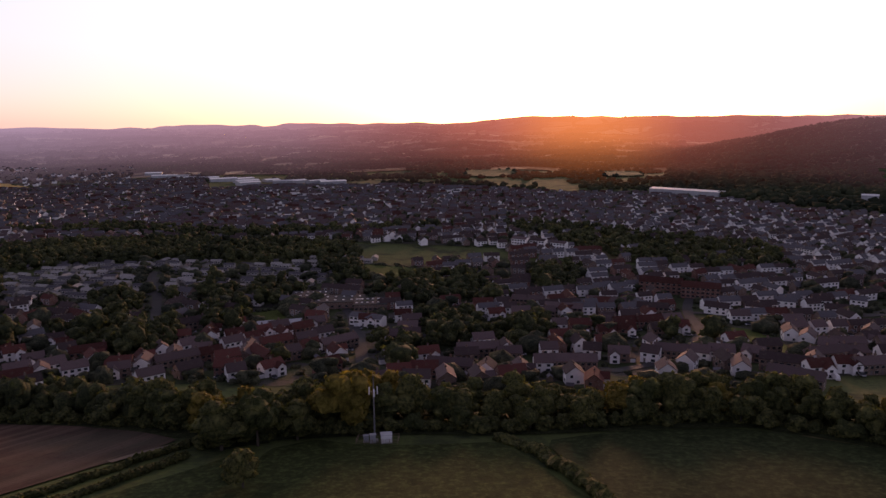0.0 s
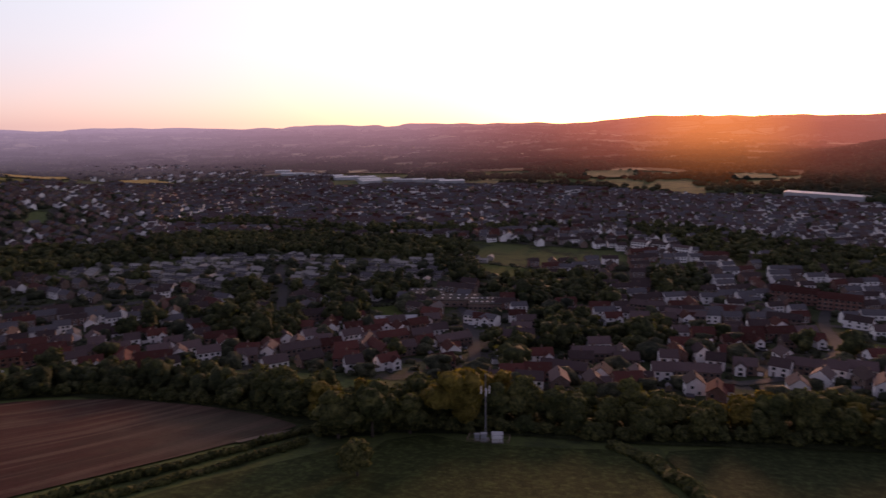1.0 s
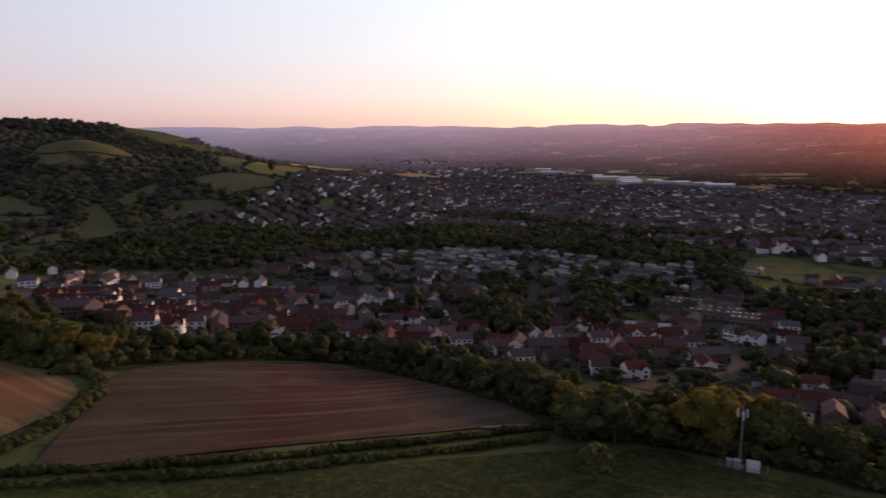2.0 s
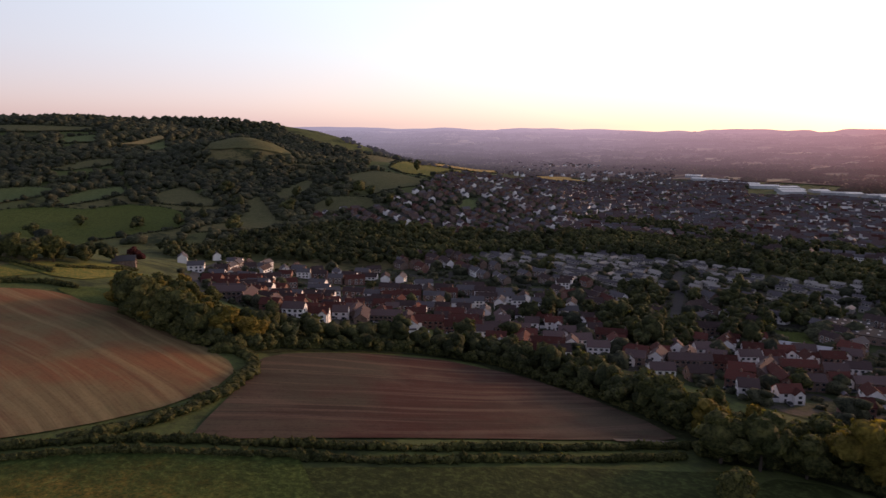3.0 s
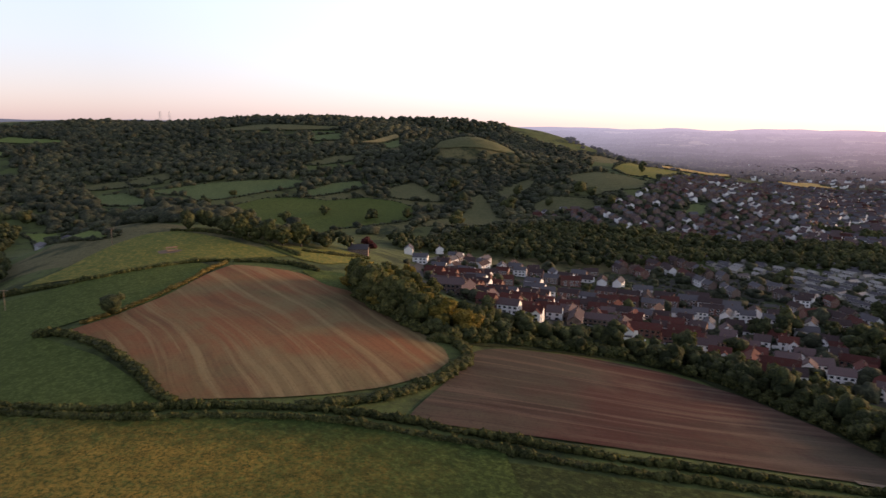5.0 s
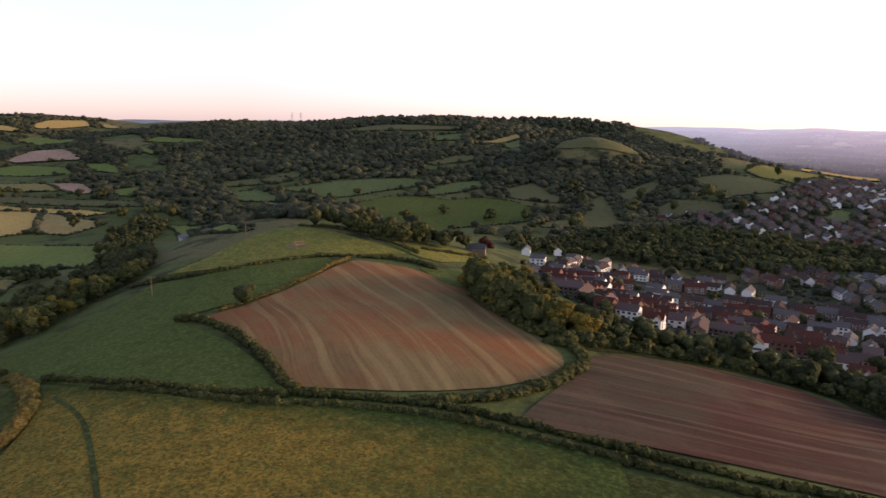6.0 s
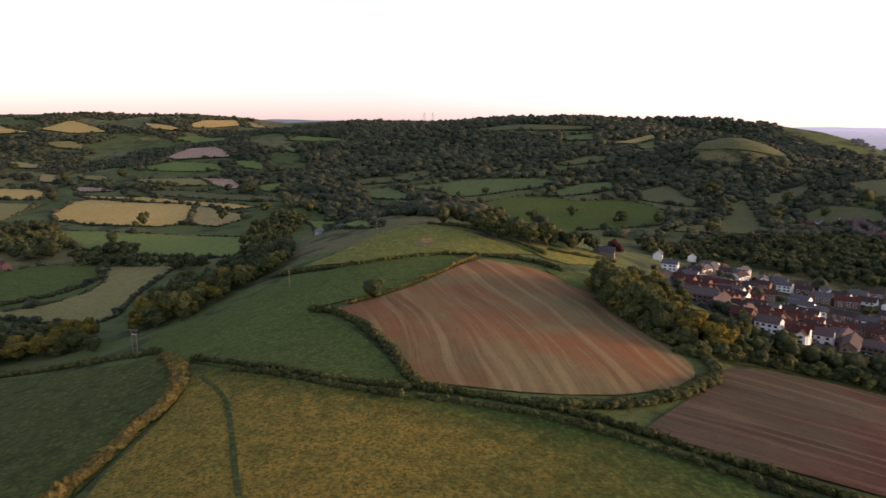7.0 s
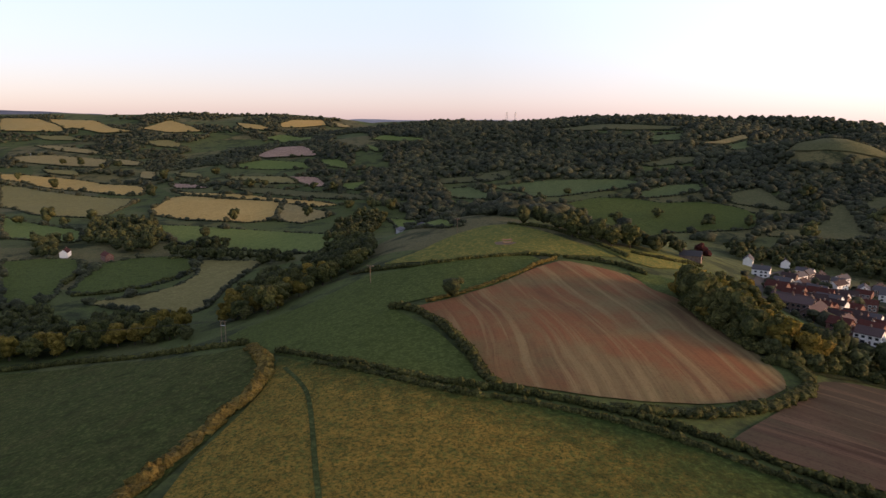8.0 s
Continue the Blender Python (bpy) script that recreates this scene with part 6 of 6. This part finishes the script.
# ---- larger buildings ----
def long_block(x, y, turn, length, depth, tall, wall_mat, roof_mat, name, label, category, storeys=2, bays=6, rise=1.6, gable=True):
    root = new(name)
    part("wall", wall_block(length, depth, tall, rise if gable else 0.05), wall_mat, root)
    if gable:
        part("roof", gable_roof(length, depth, tall, rise), roof_mat, root)
    else:
        part("roof", boxes((-length / 2 - 0.3, length / 2 + 0.3, -depth / 2 - 0.3, depth / 2 + 0.3, tall + 0.08, tall + 0.55)), roof_mat, root)
        for k in range(6):
            for j in (-0.25, 0.22):
                cx, cy = length * (-0.42 + k * 0.165), depth * j
                part("rooflight", boxes((cx - 0.7, cx + 0.7, cy - 0.6, cy + 0.6, tall + 0.555, tall + 0.9)), WHITE_METAL, root)
    for s in range(storeys):
        for k in range(bays):
            window(root, -length / 2 + length * (k + 0.5) / bays, -depth / 2 - 0.01, 0.9 + s * 2.7, 1.9, 1.3, 0)
    root.matrix_basis = pose(x, y, height(x, y) + 0.6, 0, 0, turn)
    return tagged(root, label, category)


for x, y in ((77, 694), (94, 684), (112, 670)):
    long_block(x, y, -30, 15, 9, 8.2, WHITE_WALL, ROOF_BROWN, "apartment_block", "three-storey white apartment block with low brown roof", "apartment block", 3, 5)
for x, y, w in ((-72, 478, 34), (-95, 492, 26), (-50, 470, 22)):
    long_block(x, y, 5, w, 20, 4.2, BRICK, ASPHALT, "school", "low flat-roofed school building with pale rooflights", "school", 1, 7, gable=False)
long_block(-99, 412, 13, 26, 8, 5.6, WHITE_WALL, GREY_METAL, "hall", "long two-storey white hall with a low grey roof", "hall", 2, 9, 1.2)
long_block(-47, 424, -25, 22, 8, 5.4, WHITE_WALL, ROOF_GREY, "hall", "white hall with slate roof beside the road", "hall", 2, 7, 1.8)
for x, y, w in ((160, 506, 30), (182, 486, 26)):
    long_block(x, y, -22, w, 9, 8.0, RED_BRICK, ROOF_RED, "apartment_block", "three-storey red brick apartment terrace with red roof", "apartment block", 3, 8, 3.2)
for x, y, w in ((109, 460, 26), (132, 440, 24), (78, 443, 24), (58, 468, 22)):
    long_block(x, y, -16, w, 8, 5.0, BRICK, ROOF_BROWN, "terrace", "brown brick terrace with a long tiled roof", "terrace", 2, 8, 2.4)


def warehouse(x, y, turn, length, depth, tall, mat):
    root = new("warehouse")
    part("wall", wall_block(length, depth, tall, 1.6), GREY_METAL, root)
    part("roof", gable_roof(length, depth, tall, 1.6, 0.4, 0.3), mat, root)
    root.matrix_basis = pose(x, y, height(x, y) + 1.0, 0, 0, turn)
    tagged(root, "large industrial shed with a pale metal roof", "warehouse", "industrial estate")


rng = np.random.default_rng(12)
for x, y in ((-654, 1670), (-610, 1640), (-579, 1602), (-527, 1599), (-472, 1520), (-446, 1575), (-410, 1480), (-365, 1508), (-330, 1460), (-309, 1475), (-261, 1465), (-225, 1450), (-393, 1431), (-700, 1720)):
    warehouse(x, y, 20 + rng.uniform(-25, 25), rng.uniform(30, 58), rng.uniform(20, 32), rng.uniform(3.5, 5.5), WHITE_METAL if rng.random() < 0.7 else GREY_METAL)
warehouse(412, 1190, -42, 120, 30, 7, WHITE_METAL)
warehouse(632, 1040, -30, 22, 14, 12, WHITE_METAL)
for x, y, turn, mat in ((-675, -308, 10, WHITE_WALL), (-655, -262, 40, RED_BRICK), (-1694, -833, 30, WHITE_WALL), (-424, 186, 60, BRICK)):
    root = new("farmhouse")
    low = mat is BRICK
    part("wall", wall_block(13, 7, 3.0 if low else 4.6, 2.6), mat, root)
    part("roof", gable_roof(13, 7, 3.0 if low else 4.6, 2.6), ROOF_GREY if low else ROOF_RED, root)
    part("chimney", boxes((-5, -4, -0.4, 0.4, 4.5, 7.0 if low else 8.4)), BRICK, root)
    root.matrix_basis = pose(x, y, height(x, y) + 0.4, 0, 0, turn)
    tagged(root, "farmhouse with gabled roof among hedges", "farmhouse")
for x, y, turn, l in ((-640, 30, 20, 22), (-665, 50, 25, 16), (-625, 8, 15, 13)):
    warehouse(x, y, turn, l, 9, 3, ROOF_GREY)


# ---- town trees, parked cars ----
def town_greenery(poly, spacing, seed, share, size):
    X, Y, rng = scatter(poly, spacing, seed, share, 2.0)
    built = np.array(BUILT)
    keep = [k for k in range(len(X)) if np.hypot(built[:, 0] - X[k], built[:, 1] - Y[k]).min() > 5.2]
    wood_stuff("garden_trees", X[keep], Y[keep], rng, size, "garden trees and shrubs between the houses", 3)


town_greenery(TOWN_PLAN["town_near"], 9, 31, 0.6, 4.5)
town_greenery(TOWN_PLAN["town_northwest"], 9, 32, 0.6, 4.5)
town_greenery(TOWN_PLAN["town_northwest"], 19, 35, 0.8, 9.0)
town_greenery(TOWN_PLAN["town_near"], 20, 36, 0.75, 9.5)
town_greenery(TOWN_PLAN["town_mid"], 12, 33, 0.75, 8.5)
town_greenery(TOWN_PLAN["town_far"], 11, 34, 0.85, 8.5)


def make_car(name, label, paint, length, tall, cabin):
    root = new(name)
    w = 0.88
    bm = boxes((-length / 2, length / 2, -w, w, 0.3, tall * 0.58))
    bmesh.ops.bevel(bm, geom=bm.edges[:], offset=0.12, segments=2, affect="EDGES")
    part("body", bm, paint, root)
    bm = boxes((cabin[0], cabin[1], -w + 0.06, w - 0.06, tall * 0.56, tall))
    for v in bm.verts:
        if v.co.z > tall * 0.9:
            v.co.x *= 0.72
            v.co.y *= 0.86
    part("cabin", bm, PANE if name == "car" else paint, root)
    for sx in (-0.31, 0.31):
        for sy in (-1, 1):
            bm = bmesh.new()
            rod(bm, (sx * length, sy * w - 0.11, 0.31), (sx * length, sy * w + 0.11, 0.31), 0.31, 0.31, 10)
            part("wheel", bm, RUBBER, root)
    return record(tagged(root, label, "car" if name == "car" else "van"))


CAR = make_car("car", "parked car beside the houses", CAR_PAINT, 4.3, 1.5, (-1.5, 1.3))
VAN = make_car("van", "white delivery van parked beside the houses", VAN_PAINT, 5.4, 2.4, (-2.4, 1.9))
rng = np.random.default_rng(9)
cars = 0
for x, y, turn, key in near_sites + near_sites[::-1]:
    if rng.random() < 0.5 and cars < 170:
        a = radians(turn)
        side = rng.choice([-1, 1]) * 3.0
        px, py = x + math.sin(a) * 8.0 + math.cos(a) * side, y - math.cos(a) * 8.0 + math.sin(a) * side
        place(VAN if rng.random() < 0.1 else CAR, pose(px, py, height(px, py) + 0.45, 0, 0, turn + rng.choice([0, 90]) + rng.uniform(-8, 8)))
        cars += 1


def make_shed():
    root = new("garden_shed")
    part("wall", wall_block(3.0, 2.2, 1.8, 0.7, -0.8), TIMBER, root)
    part("roof", gable_roof(3.0, 2.2, 1.8, 0.7, 0.2, 0.1), ROOF_GREY, root)
    part("door", boxes((-0.4, 0.4, -1.15, -1.08, 0, 1.65)), DOOR_PAINT, root)
    return record(tagged(root, "small timber garden shed behind a house", "shed"))


SHED = make_shed()
for x, y, turn, key in near_sites[::2]:
    a = radians(turn)
    side = rng.uniform(-4, 4)
    px, py = x - math.sin(a) * 9.5 + math.cos(a) * side, y + math.cos(a) * 9.5 + math.sin(a) * side
    if clear_of(BUILT, px, py, 6.0):
        place(SHED, pose(px, py, height(px, py) + 0.5, 0, 0, turn + rng.choice([0, 90, 180])))
place(VAN, pose(-133, 345, height(-133, 345) + 0.45, 0, 0, 60))


# ---- mast, power line, cattle, track ----
def phone_mast(x, y):
    root = new("phone_mast")
    bm = bmesh.new()
    rod(bm, (0, 0, 0), (0, 0, 15.0), 0.24, 0.17, 12)
    rod(bm, (0, 0, 15.0), (0, 0, 19.5), 0.18, 0.13, 10)
    rod(bm, (0, 0, 19.5), (0, 0, 23.2), 0.1, 0.04, 6)
    part("pole", bm, DARK_STEEL, root)
    part("base_plate", boxes((-1.1, 1.1, -1.1, 1.1, -0.6, 0.25)), CONCRETE, root)
    for k in range(3):
        a = radians(30 + 120 * k)
        bm = bmesh.new()
        rod(bm, (0, 0, 16.2), (1.25 * math.cos(a), 1.25 * math.sin(a), 16.2), 0.06, 0.06, 6)
        rod(bm, (1.25 * math.cos(a), 1.25 * math.sin(a), 14.9), (1.25 * math.cos(a), 1.25 * math.sin(a), 17.8), 0.05, 0.05, 6)
        part("bracket", bm, STEEL, root)
        bm = boxes((-0.12, 0.12, -0.22, 0.22, 0, 2.5))
        bmesh.ops.bevel(bm, geom=bm.edges[:], offset=0.04, segments=2, affect="EDGES")
        panel = part("antenna", bm, WHITE_METAL, root, "white panel antenna")
        panel.matrix_basis = pose(1.45 * math.cos(a), 1.45 * math.sin(a), 15.1, 0, 0, math.degrees(a))
    bm = bmesh.new()
    for k in range(32):
        rod(bm, (-0.22, -0.48, 0.6 + k * 0.45), (0.22, -0.48, 0.6 + k * 0.45), 0.02, 0.02, 4)
    rod(bm, (-0.22, -0.48, 0.3), (-0.22, -0.44, 15), 0.025, 0.025, 4)
    rod(bm, (0.22, -0.48, 0.3), (0.22, -0.44, 15), 0.025, 0.025, 4)
    part("ladder", bm, STEEL, root)
    root.matrix_basis = pose(x, y, height(x, y) + 0.2, 0, 0, 12)
    tagged(root, "grey steel phone mast with white panel antennas", "phone mast")


phone_mast(-22, 208)


def cabinet(x, y, w, d, h, mat, label):
    root = new("equipment_cabinet")
    bm = boxes((-w / 2, w / 2, -d / 2, d / 2, 0, h))
    bmesh.ops.bevel(bm, geom=bm.edges[:], offset=0.05, segments=2, affect="EDGES")
    part("body", bm, mat, root)
    part("roof", boxes((-w / 2 - 0.12, w / 2 + 0.12, -d / 2 - 0.12, d / 2 + 0.12, h + 0.003, h + 0.16)), GREY_METAL, root)
    part("plinth", boxes((-w / 2 - 0.1, w / 2 + 0.1, -d / 2 - 0.1, d / 2 + 0.1, -0.6, -0.004)), CONCRETE, root)
    door = part("door", boxes((-w * 0.3, w * 0.3, -d / 2 - 0.05, -d / 2 - 0.003, 0.15, h - 0.2)), mat, root)
    part("handle", boxes((w * 0.22, w * 0.25, -d / 2 - 0.11, -d / 2 - 0.052, h * 0.42, h * 0.52)), DARK_STEEL, door, "dark steel door handle")
    root.matrix_basis = pose(x, y, height(x, y) + 0.35, 0, 0, 8)
    tagged(root, label, "cabinet")


cabinet(-18.2, 206.5, 3.4, 2.4, 2.5, WHITE_METAL, "white equipment cabin beside the phone mast")
cabinet(-24.6, 207.2, 1.6, 1.0, 1.8, GREY_METAL, "grey equipment cabinet beside the phone mast")
cabinet(-22.4, 206.3, 1.8, 1.2, 2.4, GREY_METAL, "tall grey equipment cabinet at the foot of the mast")


def compound_fence(points):
    root = new("compound_fence")
    line = points + points[:1]
    for (ax, ay), (bx, by) in zip(line, line[1:]):
        n = max(2, int(math.hypot(bx - ax, by - ay) / 2.4))
        for k in range(n):
            x, y = ax + (bx - ax) * k / n, ay + (by - ay) * k / n
            bm = bmesh.new()
            rod(bm, (x, y, height(x, y) - 0.3), (x, y, height(x, y) + 1.6), 0.07, 0.07, 6)
            part("post", bm, TIMBER, root)
        for h in (0.6, 1.1, 1.5):
            bm = bmesh.new()
            rod(bm, (ax, ay, height(ax, ay) + h), (bx, by, height(bx, by) + h), 0.04, 0.04, 5)
            part("rail", bm, TIMBER, root)
    tagged(root, "low timber fence round the mast compound", "fence")


compound_fence([(-27.5, 204.5), (-14.5, 204.5), (-14.5, 211.0), (-27.5, 211.0)])


def power_pole(x, y, turn, double=True, tall=10.6):
    root = new("power_pole")
    for k in ((-1.1, 1.1) if double else (0.0,)):
        bm = bmesh.new()
        rod(bm, (k, 0, -0.8), (k, 0, tall), 0.2, 0.15, 8)
        part("pole", bm, TIMBER, root)
    arm = part("crossarm", boxes((-1.9, 1.9, -0.09, 0.09, tall - 0.35, tall - 0.12)), TIMBER, root)
    if double:
        part("platform", boxes((-1.2, 1.2, -0.35, 0.35, tall - 2.2, tall - 2.0)), STEEL, root)
    for k in (-1.7, 0, 1.7):
        bm = bmesh.new()
        rod(bm, (k, 0, tall - 0.12), (k, 0, tall + 0.2), 0.07, 0.05, 6)
        part("insulator", bm, CONCRETE, arm)
    root.matrix_basis = pose(x, y, height(x, y), 0, 0, turn)
    tagged(root, "timber double power pole with a crossarm" if double else "single timber power pole in the pasture", "power pole", "power line")
    m = root.matrix_basis
    return [m @ Vector((k, 0, tall + 0.2)) for k in (-1.7, 0, 1.7)]


line_a = power_pole(-309, -76, 68)
line_b = power_pole(-350, -12, 58, False, 9.5)
line_c = power_pole(-385, -215, 110, True, 11.5)
line_d = power_pole(-440, 40, 50, False, 9.5)


def wire(a, b, sag):
    bm = bmesh.new()
    pts = [a.lerp(b, k / 12) - Vector((0, 0, sag * 4 * (k / 12) * (1 - k / 12))) for k in range(13)]
    for p, q in zip(pts, pts[1:]):
        rod(bm, p, q, 0.02, 0.02, 4)
    tagged(part("power_cable", bm, DARK_CABLE), "thin sagging overhead power cable", "cable", "power line")


for left, right in ((line_a, line_b), (line_b, line_d), (line_c, line_a)):
    for a, b in zip(left, right):
        wire(a, b, 1.6)


def trough(x, y):
    root = new("feed_trough")
    part("tray", boxes((-2.6, 2.6, -0.7, 0.7, 0.35, 0.85)), TIMBER, root)
    part("roof", boxes((-2.9, 2.9, -1.1, 1.1, 2.1, 2.25)), ROOF_RED_METAL, root)
    for k in (-2.4, 2.4):
        for j in (-0.9, 0.9):
            part("post", boxes((k - 0.08, k + 0.08, j - 0.08, j + 0.08, -0.3, 2.1)), TIMBER, root)
    root.matrix_basis = pose(x, y, height(x, y) + 0.3, 0, 0, 100)
    tagged(root, "roofed timber feed trough on bare trodden earth", "feed trough")


ROOF_RED_METAL = plain_material("rusty_sheet_roof", (0.28, 0.12, 0.08), 0.7, 0.4)
trough(-397, 65)
drape("trodden_ground", [(-393, 58), (-392, 66), (-397, 71), (-402, 66), (-400, 58)], EARTH, 0.5, "bare trodden earth round the trough", "ground", 4.0)
ribbon("field_track", [(-242, -39), (-226, -32), (-212, -27), (-187, -23), (-165, -20), (-140, -16), (-110, -12)], 1.5, TRACK, 0.72, "trodden dark grass track through the meadow", "track", 3.0)
ribbon("lane", [(-97, 190), (-88, 203), (-80, 210), (-72, 214)], 2.6, EARTH, 0.52, "earth lane between two hedges", "lane", 4.0)


def pylon(x, y, tall):
    root = new("pylon")
    for sx in (-1, 1):
        for sy in (-1, 1):
            bm = bmesh.new()
            rod(bm, (sx * 3.2, sy * 3.2, -1), (sx * 0.5, sy * 0.5, tall), 0.22, 0.14, 4)
            part("leg", bm, STEEL, root)
    for k in range(6):
        z, w = tall * k / 6, 3.2 - 2.7 * k / 6
        z2, w2 = tall * (k + 1) / 6, 3.2 - 2.7 * (k + 1) / 6
        bm = bmesh.new()
        for a, b in (((-w, -w, z), (w2, -w2, z2)), ((w, -w, z), (w2, w2, z2)), ((w, w, z), (-w2, w2, z2)), ((-w, w, z), (-w2, -w2, z2))):
            rod(bm, a, b, 0.1, 0.1, 4)
        part("brace", bm, STEEL, root)
    for z, w in ((tall * 0.66, 5.5), (tall * 0.8, 4.5), (tall * 0.94, 3.5)):
        part("crossarm", boxes((-w, w, -0.2, 0.2, z, z + 0.4)), STEEL, root)
    root.matrix_basis = pose(x, y, height(x, y), 0, 0, 60)
    tagged(root, "steel lattice pylon on the far ridge", "pylon", "pylon line")


for x, y in [(-2054, 327), (-2050, 351)]:
    pylon(x, y, 30)
